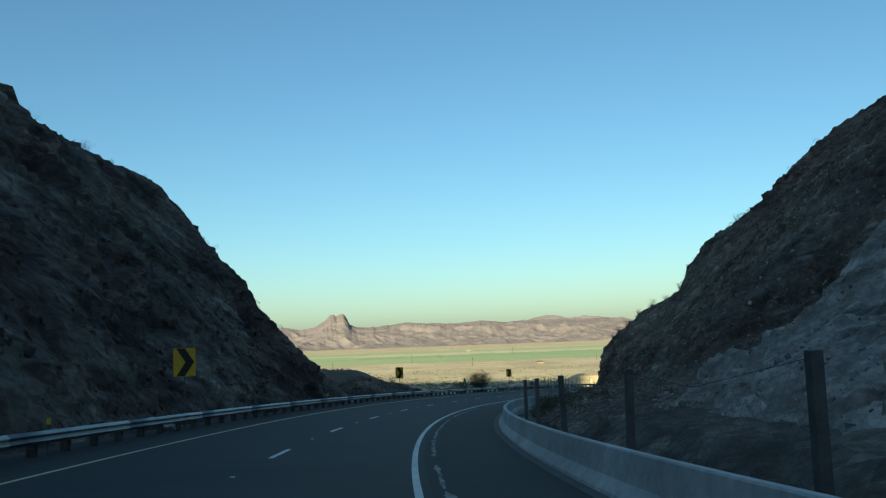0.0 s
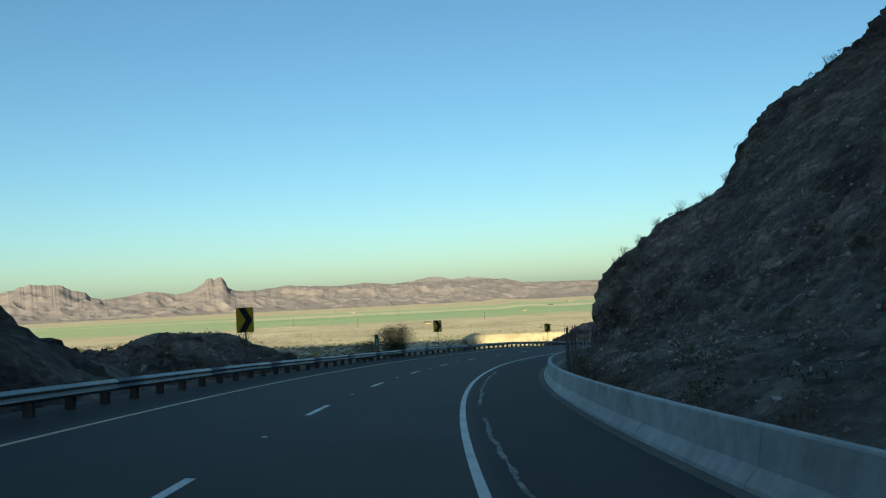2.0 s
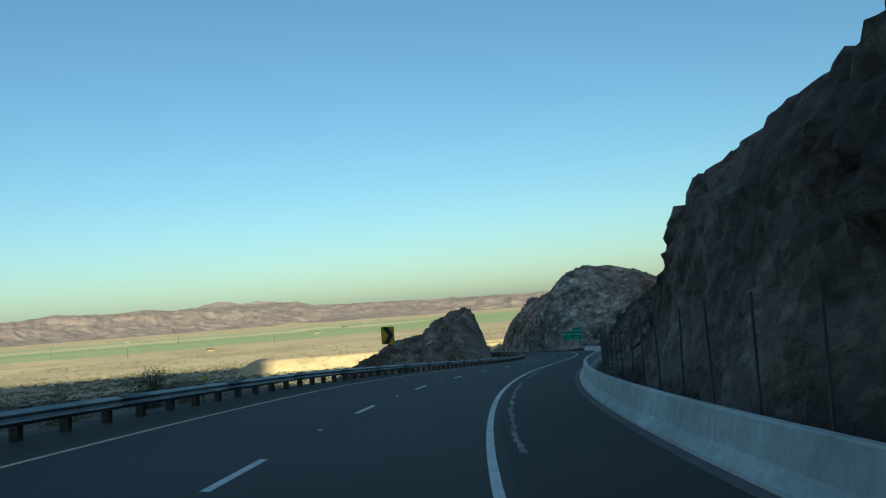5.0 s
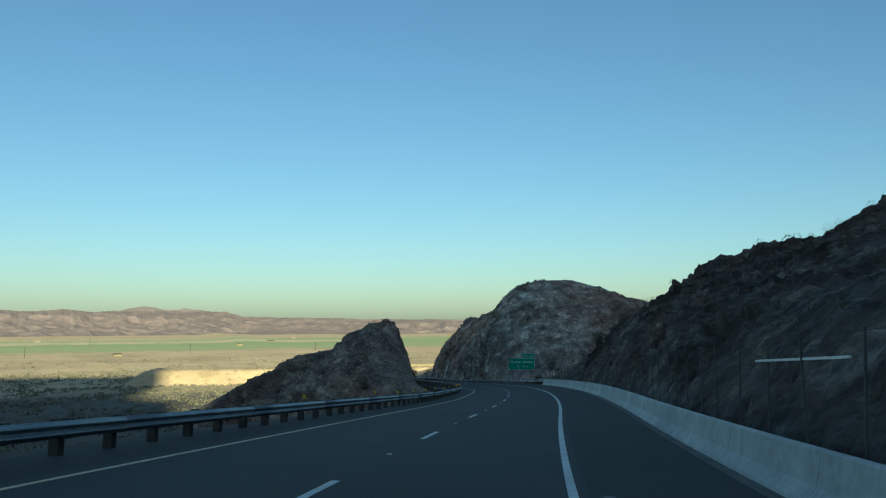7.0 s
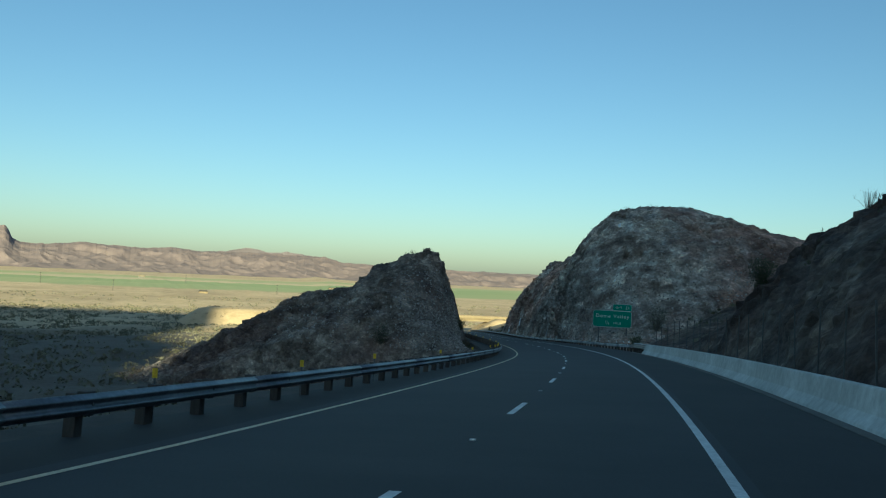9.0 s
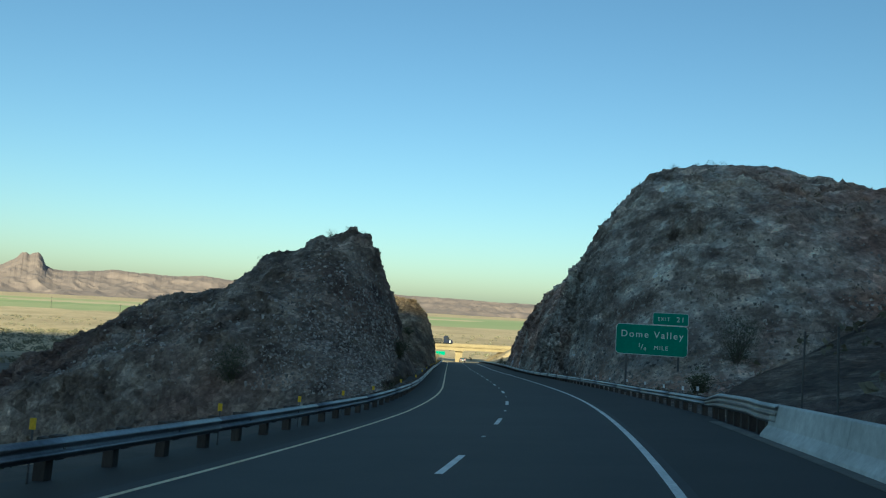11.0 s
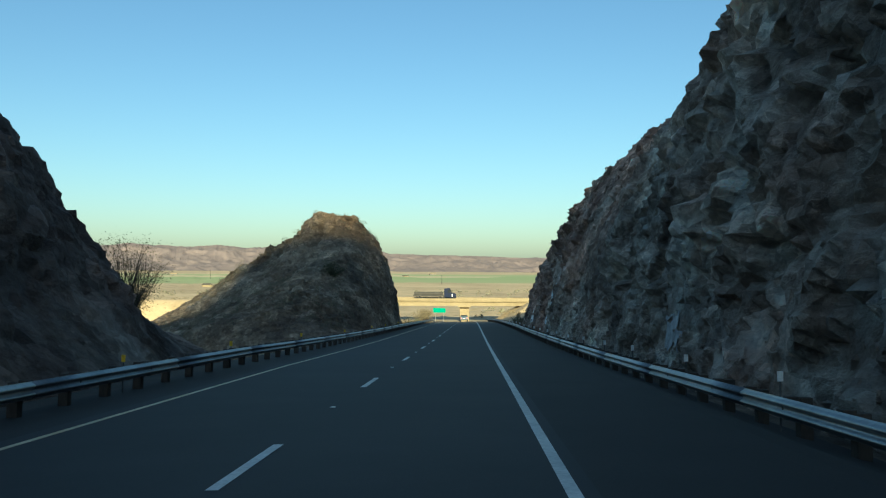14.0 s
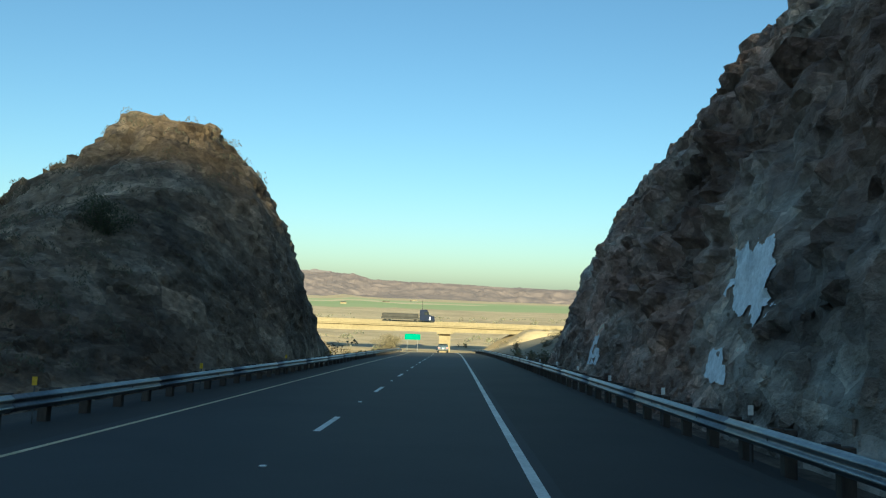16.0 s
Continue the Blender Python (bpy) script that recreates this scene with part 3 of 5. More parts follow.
LH = [(-11.6, -0.3), (-13.2, 2.9), (-16.2, 7.2), (-19.8, 11.7), (-22.8, 15.4), (-25.5, 19.5), (-28.0, 21.0), (-31.0, 22.0), (-36.0, 24.7), (-42.0, 30.6), (-60.0, 39.0), (-100.0, 40.0), (-150.0, 10.0)]
rock_mass("rock_hill", "dark shaded rocky cut slope rising beside the road", [
    (-30, LH), (60, LH), (100, LH), (108, LH), (113, scaled(LH, 0.94)), (118, scaled(LH, 0.74)), (126, scaled(LH, 0.34, 0.5)), (142, scaled(LH, 0.1, 2.0))], ROCK, 0.4, 190, 0.75, 1.0, key="left", front=0.45)
RH = [(5.6, -0.4), (7.2, 0.6), (12.0, 1.8), (17.0, 6.0), (24.0, 13.0), (33.0, 22.0), (42.0, 29.0), (60.0, 40.0), (90.0, 42.0), (130.0, 10.0)]
RE = [(5.5, -0.4), (6.1, 5.6), (7.2, 7.8), (9.3, 9.2), (13.2, 12.3), (17.8, 14.8), (19.2, 18.2), (21.6, 21.3), (28.2, 25.4), (33.2, 30.6), (37.2, 34.4), (46.5, 40.2), (70.0, 48.0), (130.0, 20.0)]
rock_mass("rock_hill", "steep dark gravelly mountainside above the concrete barrier", [
    (20, [(o + (9 if h > 1 else 0), h * 0.9) for o, h in RH]), (60, [(o + (8 if h > 1 else 0), h * 0.9) for o, h in RH]), (90, RH), (140, RH), (160, [(5.5, -0.4), (7.5, 1.5), (11.0, 5.0), (16.0, 10.0), (22.0, 17.0), (32.0, 25.3), (44.0, 35.4), (70.0, 44.0), (130.0, 15.0)]),
    (169, scaled(RE, 0.98)), (173.5, scaled(RE, 0.97)), (178, [(o + 1.0 * (h > 9) + 2.0 * (h > 12), h * 0.92) for o, h in RE]), (190, [(o + 0.9 * (h > 9) + 1.2 * (h > 12), h * 0.9) for o, h in RE]), (195, [(o - 0.1, h * 0.83) for o, h in RE]), (200, [(o + 1.0, h * 0.5) for o, h in RE]), (210, scaled(RE, 0.2)), (220, scaled(RE, 0.05, 0.5))], SLOPE, 0.38, 200, 0.48, 2.0, key="right", front=0.45)
RN = [(7.4, -0.4), (8.7, 0.5), (11.5, 2.4), (15.1, 4.6), (17.3, 7.0), (19.3, 8.8), (24.0, 12.0), (32.0, 10.0)]
rock_mass("rock_outcrop", "pale grey broken rock outcrop behind the fence", [(30, RN), (58, RN), (74, RN), (77, scaled(RN, 0.7)), (81, scaled(RN, 0.25, 0.2)), (86, scaled(RN, 0.02, 0.6))], ROCK_BRIGHT, 0.3, 90, 0.7, 3.0, key="near")
RB = [(6.2, -0.4), (7.6, 3.5), (9.6, 7.0), (11.4, 8.9), (14.5, 10.7), (16.6, 11.8), (19.8, 14.6), (24.6, 16.2), (30.4, 17.6), (34.3, 18.0), (41.2, 22.4), (47.0, 25.2), (70.0, 30.0), (120.0, 5.0)]
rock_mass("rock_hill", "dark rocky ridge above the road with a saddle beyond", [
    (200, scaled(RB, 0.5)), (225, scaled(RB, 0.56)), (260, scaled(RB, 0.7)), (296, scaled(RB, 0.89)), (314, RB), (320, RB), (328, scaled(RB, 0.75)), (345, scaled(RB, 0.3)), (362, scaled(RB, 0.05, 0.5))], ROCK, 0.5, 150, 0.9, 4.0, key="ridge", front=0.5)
KN = [(5.1, -0.4), (5.3, 6.0), (5.7, 12.0), (8.0, 16.4), (10.8, 20.3), (13.4, 22.4), (18.8, 23.4), (25.0, 23.8), (33.0, 22.0), (44.0, 17.0), (80.0, 12.0)]
KF = [(6.5, -0.4), (9.0, 1.0), (12.0, 2.5), (15.0, 4.0), (20.0, 6.0), (27.0, 8.0), (35.0, 10.0), (44.0, 12.0), (80.0, 10.0)]
rock_mass("rock_wall", "tall blasted rock cut wall with talus and dark strata", [
    (362, scaled(KF, 0.1, 0.4)), (374, scaled(KF, 0.6)), (386, [(5.8, -0.4), (7.5, 3.0), (9.5, 7.0), (12.5, 11.0), (16.0, 14.0), (20.0, 15.5), (27.0, 16.0), (35.0, 16.0), (44.0, 15.5), (80.0, 11.0)]),
    (399, [(5.2, -0.4), (5.6, 5.5), (6.2, 11.0), (9.0, 15.4), (11.4, 19.0), (14.0, 20.5), (18.8, 21.6), (25.0, 21.4), (33.0, 20.2), (44.0, 16.5), (80.0, 12.0)]), (405, KN), (412, KN),
    (426, [(5.2, -0.4), (5.7, 5.0), (6.9, 9.8), (8.5, 13.0), (11.2, 17.0), (14.8, 20.8), (18.8, 24.0), (24.0, 25.6), (32.0, 24.0), (45.0, 20.0), (80.0, 12.0)]), (440, [(5.2, -0.4), (5.8, 4.8), (7.2, 9.2), (9.2, 12.0), (12.3, 14.8), (16.3, 18.8), (20.3, 23.0), (25.0, 25.2), (32.0, 24.6), (45.0, 22.0), (80.0, 12.0)]),
    (480, [(5.2, -0.4), (6.0, 4.6), (7.6, 9.6), (10.2, 14.4), (12.6, 16.4), (15.8, 18.4), (21.5, 20.4), (30.0, 18.6), (45.0, 16.0), (80.0, 12.0)]),
    (505, [(5.3, -0.4), (6.3, 4.2), (7.7, 7.2), (9.2, 10.0), (11.0, 12.6), (14.6, 16.0), (17.5, 19.8), (19.4, 21.4), (26.0, 17.5), (45.0, 13.0), (80.0, 5.0)]),
    (512, [(5.6, -0.4), (6.8, 3.4), (8.4, 5.6), (10.2, 8.0), (12.5, 10.0), (16.0, 13.0), (20.0, 15.0), (24.0, 15.5), (32.0, 14.0), (45.0, 11.0), (80.0, 3.0)]),
    (522, [(7.0, -0.4), (9.0, 1.0), (11.0, 2.0), (14.0, 3.0), (18.0, 4.0), (24.0, 5.0), (32.0, 6.0), (45.0, 4.0), (80.0, -2.0)]), (535, [(9.0, -0.6), (14.0, -0.4), (20.0, -0.2), (28.0, -0.2), (40.0, -0.5), (60.0, -1.5), (80.0, -4.0)])], ROCK_WALL, 0.2, 230, 0.72, 5.0, key="wall", front=0.42, scree=((358, 402, 15.0, 60.0),), calm=((469.2, 3.6), (470.4, 1.4), (422.3, 1.3), (490.0, 1.6)))
TO = [(-10.6, -0.5), (-11.6, 2.6), (-12.7, 6.6), (-14.3, 10.1), (-15.7, 13.7), (-17.2, 14.3), (-20.4, 13.4), (-23.2, 12.0), (-26.3, 11.2), (-27.0, 9.5), (-28.4, 9.1), (-29.0, 7.9), (-32.7, 7.3), (-36.8, 6.4), (-41.5, 3.8), (-47.5, 0.9), (-60.0, -6.0), (-75.0, -12.0)]
rock_mass("rock_outcrop", "tooth-shaped grey rock outcrop with rubble talus", [
    (374, foot(TO)), (384, [(-12.5, -0.5), (-14.0, 0.4), (-17.0, 1.8), (-21.0, 2.6), (-26.0, 2.4), (-32.0, 1.0), (-40.0, -2.0), (-52.0, -7.0), (-75.0, -12.0)]),
    (394, [(-11.6, -0.5), (-12.8, 2.0), (-14.6, 5.6), (-17.0, 9.0), (-20.4, 9.2), (-24.0, 7.8), (-28.0, 5.6), (-33.0, 3.6), (-39.0, 1.0), (-46.0, -2.4), (-60.0, -7.0), (-75.0, -12.0)]),
    (402, TO), (409, [(o - 0.4 * (h > 0), h) for o, h in TO]), (417, [(o - 0.8 * (h > 0), h * 0.87) for o, h in TO]), (426, [(-12.2, -0.5), (-14.0, 3.3), (-15.4, 5.1), (-16.6, 7.1), (-18.6, 8.8), (-21.0, 9.0), (-25.0, 7.0), (-31.0, 5.0), (-38.0, 2.0), (-47.0, -2.0), (-60.0, -7.0), (-75.0, -12.0)]),
    (433, [(-13.0, -0.5), (-15.0, 1.4), (-17.0, 2.4), (-20.0, 3.0), (-25.0, 2.0), (-31.0, 0.0), (-38.0, -2.0), (-47.0, -5.0), (-75.0, -12.0)]), (444, foot(TO))], ROCK_TOOTH, 0.25, 250, 0.55, 6.0, key="tooth", scree=((372, 404, 11.0, 21.0),))
EK = [(-9.9, -0.5), (-10.3, 4.2), (-11.2, 7.8), (-12.8, 10.8), (-14.9, 13.0), (-17.2, 13.5), (-19.4, 13.6), (-20.9, 12.5), (-22.0, 10.9), (-25.2, 9.0), (-28.6, 6.7), (-34.2, 2.9), (-40.0, -1.0), (-50.0, -4.6), (-62.0, -8.0)]
rock_mass("rock_outcrop", "rocky knoll beside the road, its crown catching low sun", [
    (460, foot(EK)), (471, [(-12.0, -0.5), (-14.0, 0.6), (-17.0, 1.6), (-20.0, 1.6), (-25.0, 0.6), (-31.0, -0.8), (-38.0, -2.4), (-48.0, -5.0), (-62.0, -9.0)]),
    (484, [(-10.8, -0.5), (-11.8, 2.6), (-13.4, 5.6), (-15.6, 7.6), (-18.2, 7.0), (-21.5, 5.2), (-26.0, 3.2), (-31.0, 1.4), (-38.0, -0.8), (-48.0, -4.4), (-62.0, -8.5)]),
    (494, EK), (500, EK), (508, [(o - 0.5, h * 0.74) for o, h in EK]), (517, [(o - 1.2, h * 0.33 - 0.2) for o, h in EK]), (528, foot(EK))], ROCK_KNOLL, 0.25, 220, 0.55, 7.0, key="knoll")


def shade_ridge():
    """The mountain behind the pass, out of sight, whose long shadow lies over the road."""
    d, e = np.array([SUN_DIR.x, SUN_DIR.y]), np.array([-SUN_DIR.y, SUN_DIR.x])
    qs, rs = np.concatenate([np.arange(-700.0, -90.0, 12.0), np.arange(-90.0, 60.0, 2.0), np.arange(60.0, 330.0, 10.0)]), np.linspace(-260, 260, 41)
    verts = []
    for q in qs:
        top = float(np.interp(q, [-700, -300, -82, -75, -68, -55, -48, -45, -40, -36, -24, -15, -8, -3, 6, 20, 30, 34, 39, 48, 75, 110, 200, 330], [281.7, 291.7, 292.7, 290.7, 241.6, 234.5, 233.4, 217.1, 217.1, 229.1, 230.7, 238.5, 243.0, 252.0, 254.2, 252.4, 251.6, 258.0, 270.0, 265.0, 265.0, 276.0, 280.0, 270.0]))
        for r in rs:
            x, y = e * q + d * (600 + r)
            z = -30 + (top + 30) * (1 - abs(r) / 260) + (fract(Vector((x * 0.02, y * 0.02, 4))) * 9 * abs(r) / 260)
            verts.append((x, y, z))
    return tagged(new("mountain_ridge", mesh_of("mountain_ridge", verts, grid_faces(len(qs), len(rs)), SLOPE)), "dark mountain ridge behind the pass", "mountain", kind="structure")


shade_ridge()
rock_mass("rock_outcrop", "low dark rock knoll below the road's edge", [
    (128, [(-13.0, -2.5), (-20.0, -3.0), (-28.0, -4.0), (-36.0, -6.0), (-46.0, -9.0)]), (140, [(-13.0, -1.2), (-15.5, 0.8), (-19.0, 1.9), (-25.0, 1.9), (-34.0, 0.4), (-50.0, -9.0)]),
    (150, [(-13.6, -1.4), (-14.6, 1.4), (-17.6, 2.3), (-21.1, 3.1), (-23.8, 2.8), (-24.6, 2.3), (-28.0, 2.3), (-33.0, 1.6), (-40.0, -1.0), (-54.0, -10.0)]), (161, [(-15.0, -2.5), (-19.0, -0.6), (-24.0, 0.6), (-30.0, 0.8), (-36.0, -0.8), (-52.0, -10.0)]), (176, [(-15.0, -4.5), (-20.0, -6.0), (-28.0, -8.0), (-36.0, -10.0), (-50.0, -14.0)])], SLOPE, 0.35, 130, 0.75, 8.0, key="mound", ragged=True)

# ---- the road ----
def ribbon(name, label, cat, o0, o1, s0, s1, h, material, step=2.5, thick=0.0):
    bm = bmesh.new()
    sweep(bm, [(o0, h), (o1, h), (o1, h - thick), (o0, h - thick)] if thick else [(o0, h), (o1, h)], s0, s1, step, bool(thick))
    ob = part(name, bm, material)
    return tagged(ob, label, cat, kind="structure")


ROAD_END = 860
ribbon("road", "dark worn asphalt of two downhill lanes", "road", -7.9, 0.25, -25, ROAD_END, 0.0, ASPHALT, 2.5, 0.3)
ribbon("pavement", "dark asphalt shoulder beside the lanes", "road shoulder", 0.25, 3.02, -25, ROAD_END, 0.0, SHOULDER, 2.5, 0.3)
ribbon("pavement", "dusty concrete gutter strip along the barrier", "gutter", 3.02, 3.36, -25, 345, 0.012, GUTTER, 2.5, 0.3)
bm = bmesh.new()
sweep(bm, [(3.02, -0.004), (3.5, -0.06), (4.7, -0.34), (4.7, -0.7), (3.02, -0.3)], 340, ROAD_END, 2.5)
tagged(part("pavement", bm, SHOULDER), "dark dusty verge falling away under the guard rail", "road shoulder", kind="structure")
ribbon("pavement", "narrow inner asphalt shoulder under the guard rail", "road shoulder", -9.7, -7.9, -25, ROAD_END, -0.01, SHOULDER, 2.5, 0.3)
ribbon("pavement", "dark dirt verge behind the guard rail posts", "road verge", -10.9, -9.7, -25, 560, -0.08, DIRT, 2.5, 0.4)
ribbon("trim", "solid white edge line on the road", "road marking", -0.075, 0.075, -25, ROAD_END, 0.006, PAINT)
ribbon("trim", "solid faded yellow edge line on the road", "road marking", -7.54, -7.42, -25, ROAD_END, 0.006, PAINT_YELLOW)


def line_remnant(a, b, seed):
    """What is left of a scraped-off edge line: a ragged strip that wanders, thins and breaks."""
    rng = random.Random(seed)
    bm = bmesh.new()
    prev, s = None, a
    while s < b:
        o = 0.52 + 0.07 * noise.noise(Vector((s * 0.45, seed, 0))) + 0.02 * rng.uniform(-1, 1)
        w = max(0.0, 0.05 + 0.075 * noise.noise(Vector((s * 0.9, seed, 7)))) * rng.uniform(0.6, 1.3)
        ring = [bm.verts.new(q) for q in on_road([s, s], [o - w, o + w], 0.005)] if w > 0.012 else None
        if ring and prev:
            bm.faces.new((prev[0], prev[1], ring[1], ring[0]))
        prev = ring
        s += rng.uniform(0.12, 0.4)
    return tagged(part("trim", bm, PAINT_OLD), "ragged faint remnant of an older edge line", "road marking", "old line remnants", "structure")


for i, (a, b) in enumerate(((42, 62), (64, 90), (92, 112), (116, 142), (160, 172), (176, 203), (207, 224))):
    line_remnant(a, b, i)
for k in range(0, 62):
    c = 2.99 + 12.192 * k
    ribbon("trim", "white dashed lane line", "road marking", -3.74, -3.6, c - 1.52, c + 1.52, 0.006, PAINT, 1.6)["group"] = "lane dashes"


def flat_plate(bm, pts, y0, y1):
    """A plate of the outline pts (x, z) between two depths y."""
    a = [bm.verts.new((x, y0, z)) for x, z in pts]
    b = [bm.verts.new((x, y1, z)) for x, z in pts]
    bm.faces.new(a)
    bm.faces.new(b[::-1])
    for i in range(len(pts)):
        j = (i + 1) % len(pts)
        bm.faces.new((a[j], a[i], b[i], b[j]))
    return bm


def empty(name, label, cat, m, group="", kind=""):
    e = new(name)
    e.matrix_basis = m
    return tagged(e, label, cat, group, kind)


def tilted(s, o, h=0.0, turn=0.0, bank=True):
    """On the road's side, pitched with the grade and leaned with the bank."""
    p = on_road(s, o, h)
    g = math.degrees(math.atan(float(np.interp(s, S, GRADE))))
    b = math.degrees(math.atan(float(np.interp(s, S, BANK)))) if bank else 0
    return pose(float(p[0]), float(p[1]), float(p[2]), 0, 0, road_yaw(s) + turn) @ pose(0, 0, 0, g, b, 0)


# raised pavement markers between the dashes
bm = bmesh.new()
box(bm, (0.1, 0.1, 0.022), (0, 0, 0.011), None, 0.008)
MARKER = part("pavement_marker", bm, SIGN_WHITE)
tagged(MARKER, "small raised white lane reflector on asphalt", "road marker", "lane reflectors")
MARKER.matrix_basis = tilted(2.99 + 6.1, -3.67, 0.0)
for k in range(1, 44):
    copy_thing(MARKER, tilted(2.99 + 6.1 + 12.192 * k, -3.67, 0.0))

# ---- concrete barrier, one casting after another ----
PROFILE = [(3.3, 0.0), (3.32, 0.08), (3.5, 0.3), (3.585, 0.8), (3.61, 0.83), (3.76, 0.83), (3.785, 0.8), (3.86, 0.3), (4.04, 0.08), (4.05, -0.3), (3.3, -0.3)]
for k in range(57):
    a = -8 + k * 6.1
    bm = bmesh.new()
    sweep(bm, PROFILE, a + 0.012, a + 6.088, 1.55)
    tagged(part("concrete_barrier", bm, CONCRETE), "grey stained concrete safety barrier casting", "barrier", "barrier castings")
# ---- guard rails ----
W = [(0.041 - 0.041 * math.cos(abs(z) / 0.155 * 2 * math.pi) + (0.022 if abs(z) < 0.0775 else 0.0) * (1 - abs(z) / 0.0775), z) for z in np.linspace(0.158, -0.158, 27)]


def beam_panel(o, side, s0, s1, lifts, parent):
    """One W-shaped steel panel following the road; side +1 faces right."""
    bm = bmesh.new()
    rings = []
    for s in np.linspace(s0, s1, 5):
        lift = 0.485 + float(np.interp(s, *zip(*lifts)))
        line = [(o + side * a, b + lift) for a, b in W] + [(o + side * (a - 0.009), b + lift) for a, b in W[::-1]]
        rings.append([bm.verts.new(v) for v in on_road(np.full(len(line), s), [p for p, _ in line], np.array([q for _, q in line]))])
    n, k = len(rings[0]), len(W)
    for r, q in zip(rings, rings[1:]):
        for i in range(n):
            bm.faces.new((r[i], r[(i + 1) % n], q[(i + 1) % n], q[i])).smooth = i not in (k - 1, n - 1)
    for r in (rings[0], rings[-1]):
        for i in range(k - 1):
            bm.faces.new((r[i], r[i + 1], r[n - 2 - i], r[n - 1 - i]))
    return part("beam", bm, STEEL, parent)


def box_mesh(name, size, centre, material, bevel=0.01):
    bm = bmesh.new()
    box(bm, size, centre, None, bevel)
    me = bpy.data.meshes.new(name)
    bm.to_mesh(me)
    bm.free()
    me.materials.append(material)
    return me


def guard_rail(o, side, s0, s1, label, lifts=((0, 0.0), (1, 0.0))):
    root = empty("guard_rail", label, "guard rail", Matrix())
    post = box_mesh("post", (0.2, 0.2, 1.2), (0, 0, 0.05), WOOD)
    block = box_mesh("blockout", (0.19, 0.19, 0.36), (0, 0, 0), WOOD)
    bolt = box_mesh("bolt", (0.02, 0.05, 0.05), (0, 0, 0), POST_METAL, 0.006)
    n = int((s1 - s0) / 1.905)
    for k in range(n):
        s = s0 + k * 1.905
        lift = float(np.interp(s, *zip(*lifts)))
        if k % 4 == 0:
            beam_panel(o - side * (0.004 if (k // 4) % 2 else 0), side, s, s + 7.64, lifts, root)
        jog = 0.02 * math.sin(k * 2.7)
        shared("post", post, root, tilted(s, o - side * 0.31, jog - 0.02 + lift, 2.5 * math.sin(k * 1.9), False))
        shared("blockout", block, root, tilted(s, o - side * 0.105, 0.49 + lift, 0, False))
        if 150 < s < 480 and k % 2:
            shared("bolt", bolt, root, tilted(s, o + side * 0.026, 0.485 + lift))
    return root


guard_rail(-9.02, 1, -24, 540, "galvanised steel guard rail on dark wooden posts")
right_rail = guard_rail(3.8, -1, 349.3, 600, "galvanised steel guard rail below the rock wall", ((349, -0.06), (366, -0.19), (420, -0.23), (450, -0.14), (485, -0.06)))
# a deeper, three-fold beam ties the rail to the end of the concrete
THREE = [(0.0, 0.25), (0.03, 0.21), (0.075, 0.19), (0.08, 0.165), (0.075, 0.14), (0.03, 0.12), (0.022, 0.085), (0.03, 0.05), (0.075, 0.03), (0.08, 0.0),
         (0.075, -0.03), (0.03, -0.05), (0.022, -0.085), (0.03, -0.12), (0.075, -0.14), (0.08, -0.165), (0.075, -0.19), (0.03, -0.21), (0.0, -0.25)]
bm = bmesh.new()
rings = []
for s, k, z in ((339.0, 1.0, 0.6), (341.0, 1.0, 0.6), (343.0, 1.0, 0.6), (345.0, 1.0, 0.59), (347.2, 1.0, 0.57), (349.4, 0.62, 0.405)):
    outline = [(-a, b * k + z) for a, b in THREE] + [(-a + 0.012, b * k + z) for a, b in THREE[::-1]]
    rings.append([bm.verts.new(v) for v in on_road(np.full(len(outline), s), [3.78 - (0.2 if s < 341.5 else 0.0) + a for a, _ in outline], np.array([b for _, b in outline]))])
for a, b in zip(rings, rings[1:]):
    for i in range(len(a)):
        bm.faces.new((a[i], a[(i + 1) % len(a)], b[(i + 1) % len(a)], b[i]))
part("transition_beam", bm, STEEL, right_rail, "deep three-fold steel beam")
post = box_mesh("post", (0.2, 0.2, 1.3), (0, 0, 0.1), WOOD)
for s in (341.6, 342.6, 343.6, 344.6, 345.6, 346.6, 347.9):
    shared("post", post, right_rail, tilted(s, 4.02, 0.0, 0, False))
far_rail = empty("guard_rail", "far stretch of steel guard rail towards the overpass", "guard rail", Matrix())
bm = bmesh.new()
sweep(bm, [(-9.03, 0.33), (-8.95, 0.37), (-8.95, 0.6), (-9.03, 0.64)], 540, 668, 3.0)
part("beam", bm, STEEL, far_rail)
bm = bmesh.new()
for s in np.arange(541, 668, 1.905):
    p = on_road(s, -9.3)
    box(bm, (0.2, 0.2, 0.95), (p[0], p[1], p[2] + 0.28))
tagged(part("post", bm, WOOD, far_rail), kind="stuff")


def delineator(o, s, material, label, group):
    root = empty("delineator", label, "delineator", tilted(s, o, 0, 0, False), group)
    bm = bmesh.new()
    box(bm, (0.03, 0.012, 1.05), (0, 0, 0.3))
    part("post", bm, POST_METAL, root)
    bm = bmesh.new()
    box(bm, (0.1, 0.012, 0.17), (0, -0.014, 0.82), None, 0.004)
    part("reflector", bm, material, root)
    return root


